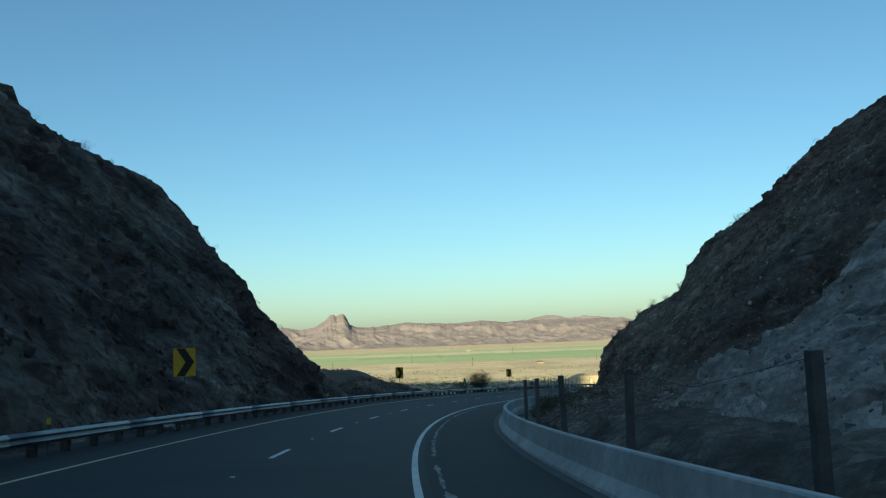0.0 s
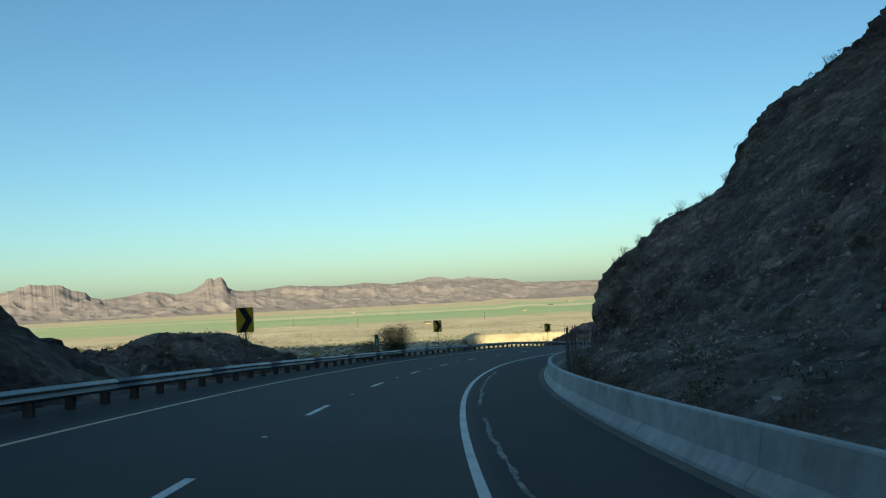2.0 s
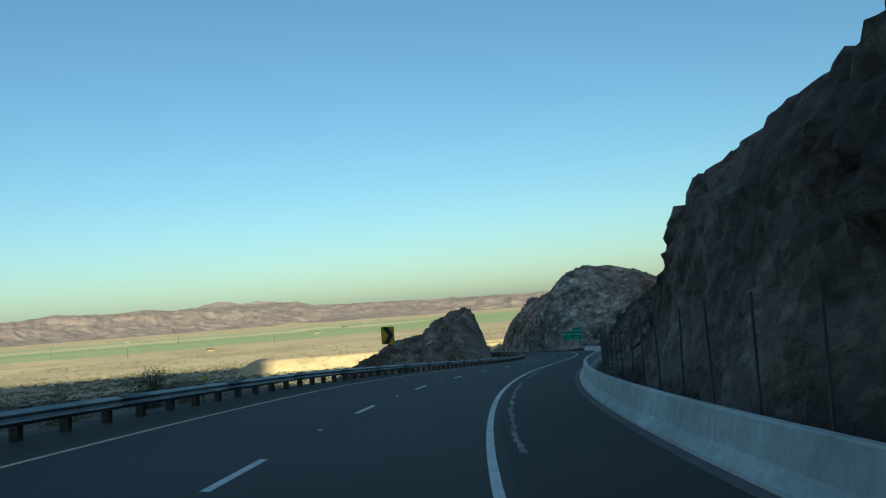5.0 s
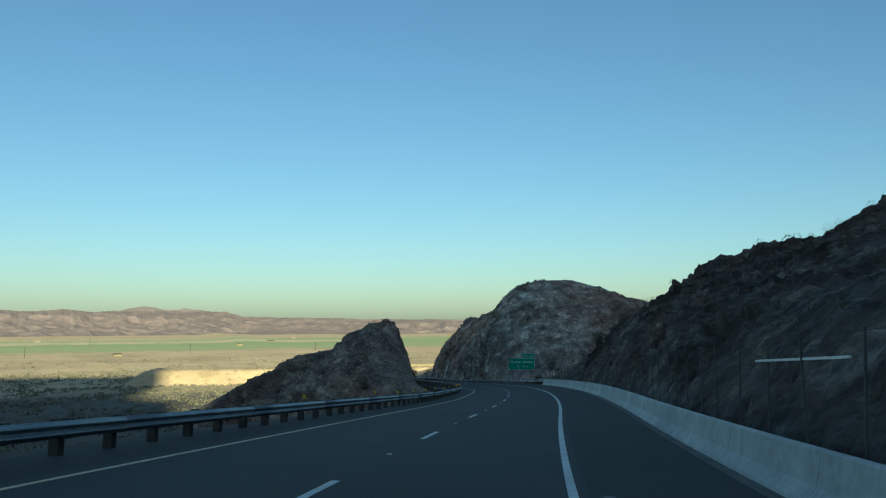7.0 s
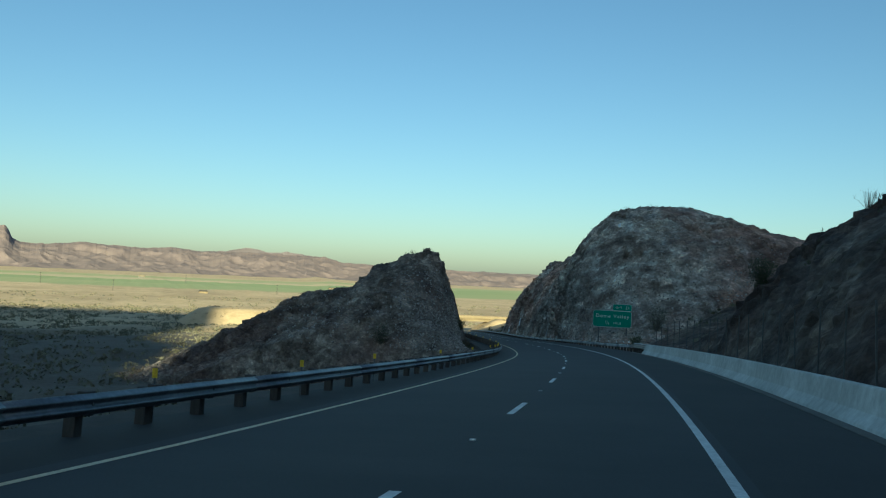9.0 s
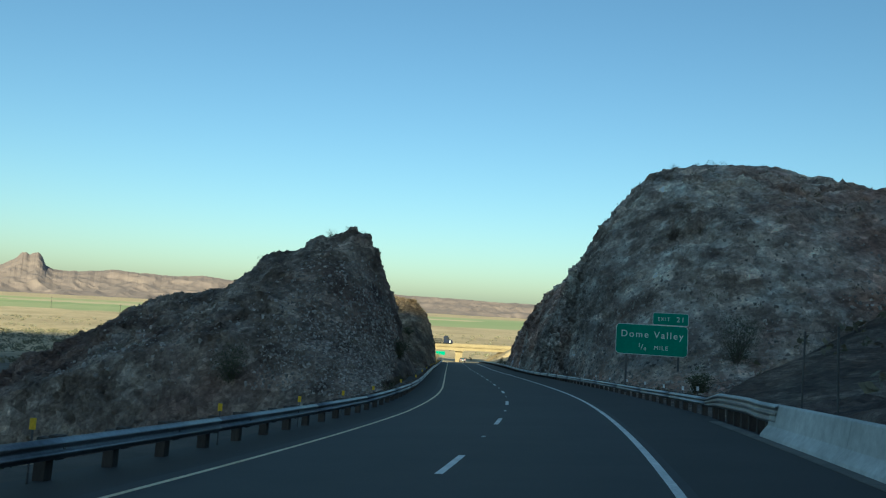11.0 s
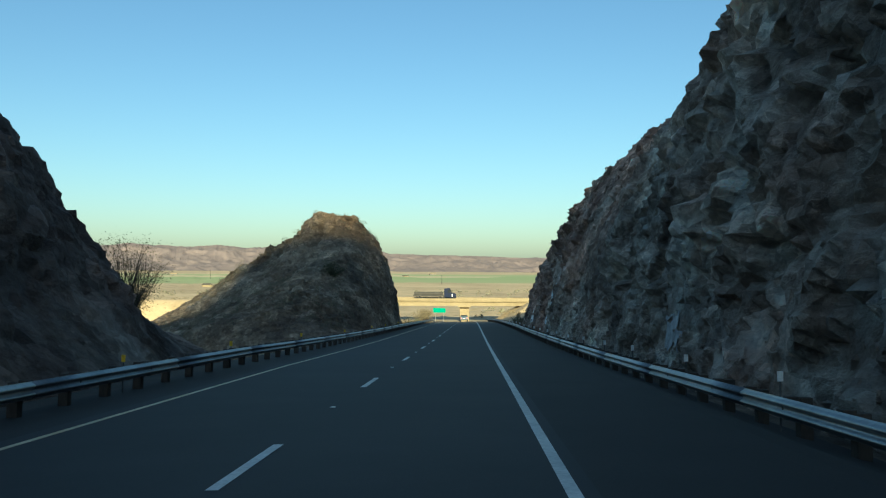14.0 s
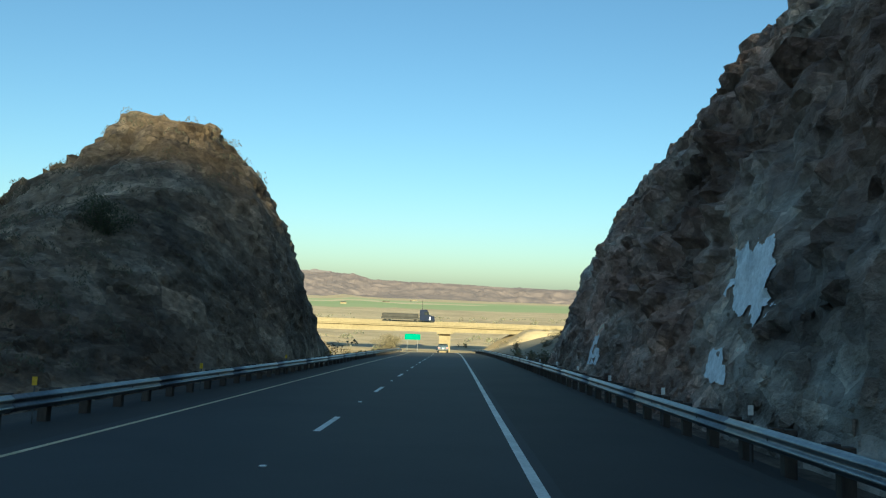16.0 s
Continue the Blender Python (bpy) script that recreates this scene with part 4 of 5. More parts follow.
first = delineator(-9.28, 62.5, REFLECT_Y, "small yellow reflector on a post behind the rail", "left delineators")
for s in (101, 138, 188, 223, 241, 253, 259.2, 265.2, 271.2, 277.2, 284.2, 291, 303, 315, 328, 334.8, 340.8, 346.3, 352.3, 362, 374, 386, 400, 415, 424, 436, 450, 465, 476, 490, 505):
    copy_thing(first, tilted(s, -9.28, random.uniform(-0.04, 0.04), random.uniform(-8, 8), False))
first = delineator(3.98, 352, SIGN_WHITE, "small white reflector on a post behind the rail", "right delineators")
for s in (355, 359.5, 364.5, 370, 376, 381.6, 387.1, 392.1, 397.5, 403, 409, 415, 421.5, 427, 433, 439, 445, 451, 457, 463, 469, 476, 483, 490, 498, 507):
    copy_thing(first, tilted(s, 3.98, random.uniform(-0.17, -0.07), random.uniform(-10, 10), False))

# ---- signs ----
def letters(text, size, m, material, parent, name="letter", depth=0.004):
    c = bpy.data.curves.new("text", "FONT")
    c.body, c.size, c.extrude, c.align_x, c.align_y, c.offset, c.space_character = text, size, depth, "CENTER", "CENTER", 0.0, 1.25
    tmp = new("text", c)
    bpy.context.view_layer.update()
    me = bpy.data.meshes.new_from_object(tmp.evaluated_get(bpy.context.evaluated_depsgraph_get()))
    bpy.data.objects.remove(tmp)
    me.materials.clear()
    me.materials.append(material)
    whole = bmesh.new()
    whole.from_mesh(me)
    left = set(whole.verts)
    while left:
        todo, island = [left.pop()], set()
        while todo:
            v = todo.pop()
            island.add(v)
            for e in v.link_edges:
                w = e.other_vert(v)
                if w in left:
                    left.discard(w)
                    todo.append(w)
        one = bmesh.new()
        link = {v: one.verts.new(v.co) for v in island}
        for f in {f for v in island for f in v.link_faces}:
            one.faces.new([link[v] for v in f.verts])
        ob = part(name, one, material, parent)
        ob.matrix_basis = m
    whole.free()


def rounded(w, h, r, n=5):
    pts = []
    for cx, cz, a0 in ((w / 2 - r, h / 2 - r, 0), (-w / 2 + r, h / 2 - r, 90), (-w / 2 + r, -h / 2 + r, 180), (w / 2 - r, -h / 2 + r, 270)):
        for i in range(n + 1):
            a = radians(a0 + 90 * i / n)
            pts.append((cx + r * math.cos(a), cz + r * math.sin(a)))
    return pts


def bordered(root, name, w, h, cx, cz, r, rim):
    bm = bmesh.new()
    flat_plate(bm, [(x + cx, z + cz) for x, z in rounded(w, h, r)], 0.0, 0.02)
    panel = part(name, bm, SIGN_WHITE, root)
    bm = bmesh.new()
    flat_plate(bm, [(x + cx, z + cz) for x, z in rounded(w - 2 * rim, h - 2 * rim, r - rim)], -0.006, 0.0)
    part("face", bm, SIGN_GREEN, panel)
    bm = bmesh.new()
    for z in (-h * 0.3, h * 0.3):
        box(bm, (w * 0.94, 0.05, 0.06), (cx, 0.048, cz + z))
    part("bracket", bm, POST_METAL, panel)
    return panel


def exit_sign():
    p = on_road(379.2, 7.55)
    root = empty("road_sign", "large green exit sign with white lettering on posts", "road sign", pose(p[0], p[1], float(np.interp(379.3, S, RZ)), 0, 0, road_yaw(379) - 20))
    bordered(root, "panel", 5.14, 2.22, -0.08, 3.76, 0.3, 0.04)
    bordered(root, "exit_panel", 2.52, 0.9, 1.23, 5.33, 0.14, 0.035)
    flat = pose(0, 0, 0, 90, 0, 0)
    letters("Dome Valley", 0.69, pose(-0.06, -0.012, 4.12, 90), SIGN_WHITE, root)
    letters("MILE", 0.42, pose(0.62, -0.012, 3.2, 90), SIGN_WHITE, root)
    letters("1", 0.42, pose(-0.92, -0.012, 3.33, 90), SIGN_WHITE, root)
    letters("/", 0.62, pose(-0.74, -0.012, 3.2, 90), SIGN_WHITE, root)
    letters("4", 0.42, pose(-0.53, -0.012, 3.08, 90), SIGN_WHITE, root)
    letters("EXIT", 0.36, pose(0.76, -0.012, 5.31, 90), SIGN_WHITE, root)
    letters("21", 0.52, pose(1.93, -0.012, 5.31, 90), SIGN_WHITE, root)
    for x in (-1.85, 1.85):
        bm = bmesh.new()
        box(bm, (0.15, 0.1, 5.9), (x, 0.14, 1.9), None, 0.01)
        part("post", bm, POST_METAL, root)
    return root


exit_sign()


def chevron(s, o, h0, turn=0.0, lean=0.0):
    p = on_road(s, o, 0.0)
    root = empty("chevron_sign", "yellow curve sign with a black chevron on a thin post", "road sign", pose(p[0], p[1], p[2], lean, 0, road_yaw(s) + turn), "curve signs")
    bm = bmesh.new()
    flat_plate(bm, [(x, z + h0) for x, z in rounded(0.92, 1.22, 0.06)], 0.0, 0.012)
    panel = part("panel", bm, SIGN_YELLOW, root)
    bm = bmesh.new()
    flat_plate(bm, [(-0.34, h0 + 0.59), (0.02, h0 + 0.59), (0.4, h0), (0.02, h0 - 0.59), (-0.34, h0 - 0.59), (0.04, h0)], -0.006, 0.0)
    part("arrow", bm, SIGN_BLACK, panel, "black chevron arrow")
    bm = bmesh.new()
    box(bm, (0.06, 0.05, h0 + 2.6), (0, 0.045, (h0 - 1.9) / 2), None, 0.008)
    part("post", bm, POST_METAL, root)
    return root


for s, o, h0, tn in ((76.6, -10.2, 2.65, 10), (131.4, -11.1, 2.6, -8), (177.5, -10.9, 2.65, -4), (218.9, -9.75, 2.67, 4)):
    chevron(s, o, h0, tn)

# mile marker
p = on_road(153.6, -9.5)
root = empty("mile_marker", "narrow green mile marker with white numerals", "road sign", pose(p[0], p[1], p[2], 0, 0, road_yaw(153.6)))
bm = bmesh.new()
flat_plate(bm, [(x, z + 1.45) for x, z in rounded(0.3, 0.92, 0.04)], 0.0, 0.012)
panel = part("panel", bm, SIGN_TEAL, root)
bm = bmesh.new()
box(bm, (0.05, 0.04, 2.6), (0, 0.035, 0.5))
part("post", bm, POST_METAL, root)
letters("2", 0.34, pose(0, -0.004, 1.42, 90), SIGN_WHITE, root, "numeral")
letters("0", 0.34, pose(0, -0.004, 1.14, 90), SIGN_WHITE, root, "numeral")

# ---- rock-fall fence behind the barrier ----
def wire_fence(s0, s1, spacing, o, height, thick, material, label, sag=0.0):
    root = empty("wire_fence", label, "fence", Matrix())
    post = box_mesh("post", (thick, thick, height + 0.6), (0, 0, height / 2 - 0.3), material, 0.008)
    ss = np.arange(s0, s1, spacing)
    for k, s in enumerate(ss):
        lean = pose(0, 0, 0, 1.2 * math.sin(k * 1.7), 1.6 * math.sin(k * 2.3), 0)
        p = on_road(s, o, 0.0)
        shared("post", post, root, pose(p[0], p[1], p[2], 0, 0, road_yaw(s)) @ lean)
    # chain-link wires, drawn as crossed strands
    bm = bmesh.new()
    def strand(a, b, w=0.0035):
        a, b = Vector(a), Vector(b)
        n = Vector((0, 0, w)) if abs((b - a).normalized().z) < 0.9 else Vector((w, 0, 0))
        q = [bm.verts.new(v) for v in (a - n, b - n, b + n, a + n)]
        bm.faces.new(q)
    for s, t in zip(ss, ss[1:]):
        for i in range(int(spacing / 0.3)):
            a, b = s + i * 0.3, s + (i + 1) * 0.3
            for j in range(int(height / 0.3)):
                u = (a - s) / spacing
                dz = -sag * 4 * u * (1 - u) * (j * 0.3 / height)
                z = j * 0.3 + 0.1 + dz
                strand(on_road(a, o, z), on_road(b, o, z + 0.3))
                strand(on_road(a, o, z + 0.3), on_road(b, o, z))
        for z in (0.15, height - 0.08):
            mid = (s + t) / 2
            strand(on_road(s, o, z), on_road(mid, o, z - sag * (z > 1)), 0.006)
            strand(on_road(mid, o, z - sag * (z > 1)), on_road(t, o, z), 0.006)
    tagged(part("wire_mesh", bm, RUST, root), kind="stuff")
    return root


wire_fence(50.5, 92, 8.65, 4.75, 2.35, 0.17, FENCE_POST, "sagging wire fence on thick dark posts", 0.35)
wire_fence(130.8, 342, 3.05, 4.75, 2.75, 0.048, FENCE_POST, "tall wire fence on thin steel posts behind the barrier")
bm = bmesh.new()
for a in range(6):
    s, t = 225.8 + a * 1.09, 225.8 + (a + 1) * 1.09
    m = tilted((s + t) / 2, 4.72, 2.25)
    box(bm, (0.05, 1.12, 0.05), (0, 0, 0), m)
tagged(part("fence_brace", bm, SIGN_WHITE), "pale horizontal pipe brace on the wire fence", "pipe")

# ---- overpass ----
OVER_A, OVER_B = Vector((150.0, 632.0, 0)), Vector((222.0, 609.5, 0))
along = (OVER_B - OVER_A).normalized()
yaw_over = math.degrees(math.atan2(along.y, along.x))


def overpass():
    mid = OVER_A + along * 45.0
    root = empty("overpass", "pale sunlit concrete road overpass on one pier", "bridge", pose(mid.x, mid.y, 0, 0, 0, yaw_over))
    bm = bmesh.new()
    box(bm, (78, 9.5, 0.5), (0, 5.0, -33.35))
    part("deck", bm, CONCRETE_PALE, root)
    for k in range(4):
        bm = bmesh.new()
        flat_plate(bm, [(-38, -35.1), (27, -34.7), (27, -33.5), (-38, -33.6)], 1.0 + k * 2.4, 1.5 + k * 2.4)
        part("girder", bm, CONCRETE_PALE, root)
    for y in (0.2, 9.6):
        bm = bmesh.new()
        box(bm, (78, 0.3, 0.75), (0, y, -32.9), None, 0.04)
        part("parapet", bm, CONCRETE_PALE, root)
    bm = bmesh.new()
    flat_plate(bm, [(-1.45, -40), (1.45, -40), (1.45, -34.8), (-1.45, -34.8)], 3.2, 5.2)
    part("pier", bm, CONCRETE_PALE, root)
    bm = bmesh.new()
    flat_plate(bm, [(-1.9, -35.3), (1.9, -35.3), (2.2, -34.85), (-2.2, -34.85)], 1.0, 9.0)
    part("pier_cap", bm, CONCRETE_PALE, root)
    for x, k in ((-40, -1), (29, 1)):
        bm = bmesh.new()
        flat_plate(bm, [(x, -41), (x + k * 11, -41), (x + k * 11, -33.4), (x, -33.6)], 0.3, 9.5)
        part("abutment", bm, CONCRETE_PALE, root)
    return root


overpass()


def embankment(name, label, cx, cy, rx, ry, top, turn, seed):
    """A lit earth slope carrying the crossing road up to the bridge."""
    n, m = 48, 26
    verts = []
    rot = Matrix.Rotation(radians(turn), 3, "Z")
    for i in range(n):
        for j in range(m):
            u, v = i / (n - 1) * 2 - 1, j / (m - 1) * 2 - 1
            p = rot @ Vector((u * rx, v * ry, 0))
            h = min(1.0, (1 - abs(u)) * 3.2) * min(1.0, (1 - abs(v)) * 1.6)
            x, y = cx + p.x, cy + p.y
            z = -43 + (top + 43) * h + fract(Vector((x * 0.12, y * 0.12, seed))) * 0.6 * (1 if h < 0.97 else 0.2)
            verts.append((x, y, z))
    return tagged(new(name, mesh_of(name, verts, grid_faces(n, m), GROUND, True)), label, "embankment", kind="structure")


bank_a = embankment("ground", "sunlit sandy embankment beyond the bridge", 246.5, 601.8, 52, 30, -33.2, yaw_over, 2)
bank_b = embankment("ground", "sunlit sandy embankment under the bridge's end", 119.5, 641.6, 52, 30, -33.2, yaw_over, 3)

# green guide sign past the knoll
root = empty("road_sign", "small green guide sign beside the far road", "road sign", pose(182.0, 609.0, -39.5, 0, 0, -17))
bm = bmesh.new()
flat_plate(bm, [(x, z + 3.9) for x, z in rounded(3.7, 1.35, 0.15)], 0, 0.02)
part("panel", bm, SIGN_TEAL, root)
for x in (-1.2, 1.2):
    bm = bmesh.new()
    box(bm, (0.1, 0.1, 4.4), (x, 0.08, 2.0))
    part("post", bm, POST_METAL, root)


# ---- vehicles ----
def wheel(root, x, y, r, w):
    bm = bmesh.new()
    bmesh.ops.create_cone(bm, cap_ends=True, segments=20, radius1=r, radius2=r, depth=w, matrix=Matrix.Translation((x, y, r)) @ Matrix.Rotation(radians(90), 4, "Y"))
    bmesh.ops.bevel(bm, geom=[e for e in bm.edges if len(e.link_faces) == 2 and min(len(f.verts) for f in e.link_faces) == 4 and max(len(f.verts) for f in e.link_faces) > 4], offset=0.03, segments=2, affect="EDGES")
    t = part("tyre", bm, TYRE, root)
    bm = bmesh.new()
    bmesh.ops.create_cone(bm, cap_ends=True, segments=16, radius1=r * 0.62, radius2=r * 0.62, depth=w + 0.02, matrix=Matrix.Translation((x, y, r)) @ Matrix.Rotation(radians(90), 4, "Y"))
    part("rim", bm, STEEL, t)


def side_shape(bm, outline, width, top_in=0.0, z_in=1e9):
    """A body from a side outline (y, z); verts above z_in lean in by top_in."""
    rows = []
    for sx in (-1, 1):
        rows.append([bm.verts.new((sx * (width / 2 - (top_in if z > z_in else 0)), y, z)) for y, z in outline])
    n = len(outline)
    bm.faces.new(rows[0])
    bm.faces.new(rows[1][::-1])
    for i in range(n):
        bm.faces.new((rows[0][(i + 1) % n], rows[0][i], rows[1][i], rows[1][(i + 1) % n]))
    return bm


def car(m):
    root = empty("car", "silver-blue car driving ahead on the asphalt", "car", m)
    bm = bmesh.new()
    side_shape(bm, [(-2.2, 0.35), (-2.25, 0.7), (-2.15, 0.98), (-1.2, 1.02), (1.0, 0.98), (2.0, 0.82), (2.25, 0.6), (2.2, 0.3)], 1.8)
    bmesh.ops.bevel(bm, geom=list(bm.edges), offset=0.05, segments=2, affect="EDGES")
    part("body", bm, CAR_PAINT, root)
    bm = bmesh.new()
    side_shape(bm, [(-2.05, 1.0), (-1.45, 1.48), (0.2, 1.5), (1.05, 1.0)], 1.66, 0.16, 1.2)
    bmesh.ops.bevel(bm, geom=list(bm.edges), offset=0.04, segments=2, affect="EDGES")
    part("cabin", bm, CAR_PAINT, root)
    bm = bmesh.new()
    m4 = pose(0, -1.79, 1.23, -52, 0, 0)
    box(bm, (1.3, 0.5, 0.02), (0, 0, 0), m4)
    part("rear_window", bm, GLASS_DARK, root)
    for sx in (-1, 1):
        bm = bmesh.new()
        box(bm, (0.02, 1.7, 0.32), (sx * 0.8, -0.45, 1.24), Matrix.Rotation(sx * radians(-14), 4, "Y"))
        part("side_window", bm, GLASS_DARK, root)
        bm = bmesh.new()
        box(bm, (0.34, 0.04, 0.2), (sx * 0.68, -2.24, 0.82), None, 0.01)
        part("tail_light", bm, TAIL, root)
    bm = bmesh.new()
    box(bm, (1.7, 0.1, 0.22), (0, -2.24, 0.48), None, 0.03)
    part("bumper", bm, SIGN_BLACK, root)
    bm = bmesh.new()
    box(bm, (0.32, 0.02, 0.15), (0, -2.275, 0.72))
    part("plate", bm, SIGN_WHITE, root)
    for x in (-0.8, 0.8):
        for y in (-1.35, 1.4):
            wheel(root, x, y, 0.33, 0.22)
    return root


car(tilted(592, -1.9, 0.0))


def truck(m):
    """A tractor with a low grey trailer, x to its front."""
    root = empty("truck", "blue tractor truck with a low grey trailer on the bridge", "truck", m)
    turn = Matrix.Rotation(radians(-90), 4, "Z")
    bm = bmesh.new()
    side_shape(bm, [(-1.6, 0.9), (-1.6, 3.6), (0.2, 3.7), (0.75, 2.3), (2.1, 2.0), (2.25, 0.7)], 2.4)
    bmesh.ops.bevel(bm, geom=list(bm.edges), offset=0.06, segments=1, affect="EDGES")
    bmesh.ops.transform(bm, matrix=turn, verts=bm.verts)
    part("cab", bm, TRUCK_BLUE, root)
    bm = bmesh.new()
    box(bm, (1.1, 0.03, 0.8), (0.1, -1.22, 2.75))
    part("window", bm, GLASS_DARK, root)
    bm = bmesh.new()
    box(bm, (0.3, 0.04, 0.8), (1.0, -1.22, 1.5))
    part("fender", bm, SIGN_WHITE, root)
    bm = bmesh.new()
    box(bm, (9.6, 2.4, 0.5), (-6.6, 0, 1.35), None, 0.05)
    box(bm, (9.2, 2.2, 0.95), (-6.6, 0, 2.05), None, 0.15)
    part("trailer", bm, TRAILER, root)
    for x in (1.5, -1.6, -2.8, -9.4, -10.5):
        for y in (-1.05, 1.05):
            bm = bmesh.new()
            bmesh.ops.create_cone(bm, cap_ends=True, segments=18, radius1=0.5, radius2=0.5, depth=0.3, matrix=Matrix.Translation((x, y, 0.5)) @ Matrix.Rotation(radians(90), 4, "X"))
            part("wheel", bm, TYRE, root)
    return root


tp = OVER_A + along * 40.0
truck(pose(tp.x + 1.1, tp.y + 3.2, -33.1, 0, 0, yaw_over))


# ---- plants ----
def stems(bm, rng, count, height, spread, thick):
    tips = []
    for _ in range(count):
        a, lean = rng.uniform(0, 6.283), rng.uniform(0.15, 1.0)
        p, seg = Vector((rng.uniform(-0.1, 0.1), rng.uniform(-0.1, 0.1), -0.15)), 4
        prev, r = None, thick
        d = Vector((math.cos(a) * lean * spread / height, math.sin(a) * lean * spread / height, 1)).normalized()
        for k in range(seg + 1):
            ring = [bm.verts.new(p + Vector((math.cos(b), math.sin(b), 0)) * r) for b in (0, 2.09, 4.19)]
            if prev:
                for i in range(3):
                    bm.faces.new((prev[i], prev[(i + 1) % 3], ring[(i + 1) % 3], ring[i]))
            prev = ring
            if k:
                tips.append(p.copy())
            d = (d + Vector((rng.uniform(-0.25, 0.25), rng.uniform(-0.25, 0.25), rng.uniform(-0.05, 0.15)))).normalized()
            p = p + d * height / seg * rng.uniform(0.7, 1.05)
            r *= 0.68
    return tips


def leaf_cloud(bm, rng, tips, per, reach, size):
    for t in tips:
        for _ in range(per):
            c = t + Vector((rng.gauss(0, reach), rng.gauss(0, reach), rng.gauss(0, reach * 0.7)))
            u = Vector((rng.uniform(-1, 1), rng.uniform(-1, 1), rng.uniform(-1, 1))).normalized() * size * rng.uniform(0.6, 1.4)
            w = u.cross(Vector((rng.uniform(-1, 1), rng.uniform(-1, 1), rng.uniform(-1, 1))).normalized()) * 0.5
            bm.faces.new([bm.verts.new(v) for v in (c - u, c + w, c + u, c - w)])


def shrub(name, label, m, height, spread, seed, leaf, per=7, count=14, size=0.06, group=""):
    rng = random.Random(seed)
    root = empty(name, label, "shrub", m, group)
    bm = bmesh.new()
    tips = stems(bm, rng, count, height, spread, 0.02 + height * 0.006)
    tagged(part("stems", bm, TWIG, root), kind="stuff")
    bm = bmesh.new()
    leaf_cloud(bm, rng, tips, per, 0.1 * height, size)
    tagged(part("crown", bm, leaf, root), kind="stuff")
    return root


def spot(s, o, sink=0.0):
    """A pose on the ground beside the road."""
    q = on_road(s, o, 0.0, False)
    z, _, _ = ground_height(np.array([q[0]]), np.array([q[1]]))
    return pose(q[0], q[1], float(z[0]) - sink, 0, 0, (s * 37) % 360)


def on_mass(key, s, o):
    """The surface of a rock mass nearest to a place along the road."""
    ss, hh, oo, pts, nn = MASSES[key]
    i = int(np.abs(ss - s).argmin())
    j = int(np.abs(oo[i] - o).argmin())
    p = pts[i, j]
    return pose(p[0], p[1], p[2] - 0.1, 0, 0, (s * 53) % 360)


shrub("creosote_bush", "dense dark green creosote bush behind the guard rail", spot(168, -12.2, 0.2), 3.5, 2.4, 1, LEAF, 150, 34, 0.045)
shrub("creosote_bush", "smaller dusty creosote bush below the rail", spot(161, -12.6, 0.2), 2.2, 1.6, 2, LEAF, 90, 18, 0.04)
shrub("creosote_bush", "leafy brown-green bush behind the guard rail", spot(190.5, -12.2, 0.3), 2.0, 1.5, 3, LEAF, 90, 20, 0.03)
shrub("creosote_bush", "ragged bush below the embankment's edge", spot(195.5, -13.0, 0.3), 1.7, 1.5, 4, DRY_LEAF, 70, 16, 0.03)
shrub("creosote_bush", "dense dusky bush behind the concrete barrier", spot(97.5, 6.6, 0.2), 2.2, 1.8, 6, LEAF, 90, 24, 0.035)
shrub("creosote_bush", "sunlit dry bush below the guard rail", spot(226, -12.8, 0.1), 2.6, 1.4, 5, DRY_LEAF, 8, 14, 0.06)
for i, (s, o, h) in enumerate(((136, -11.8, 0.9), (140, -12.6, 1.2), (144.5, -11.6, 0.8), (148, -12.6, 1.1), (157, -11.6, 1.0), (172, -13.2, 1.3), (178, -12.4, 1.1), (185, -12.2, 1.2))):
    shrub("dry_shrub", "straw-coloured dry shrub on the verge", spot(s, o), h, h * 0.9, 20 + i, DRY_LEAF, 9, 12, 0.06, "verge shrubs")
for i, (s, o, h) in enumerate(((88, 7.2, 1.2), (94, 6.8, 1.5), (99, 7.4, 1.3), (108, 6.6, 1.0), (114, 7.0, 1.5), (121, 7.2, 1.6), (127, 6.4, 1.0), (134, 6.8, 1.1), (150, 6.5, 0.9), (84, 9.5, 0.9), (112, 10.5, 0.9))):
    shrub("desert_shrub", "dark shrub behind the concrete barrier", spot(s, o), h, h * 0.9, 40 + i, LEAF if i % 3 else DRY_LEAF, 11, 14, 0.07, "shrubs behind the barrier")
for i, (s, o, h) in enumerate(((428, -14.2, 3.0), (431, -15.2, 2.6))):
    shrub("palo_verde", "bare twiggy desert shrub at the rock's foot", on_mass("tooth", s, o), h, 1.8, 60 + i, LEAF, 40, 26, 0.03, "twiggy shrubs")
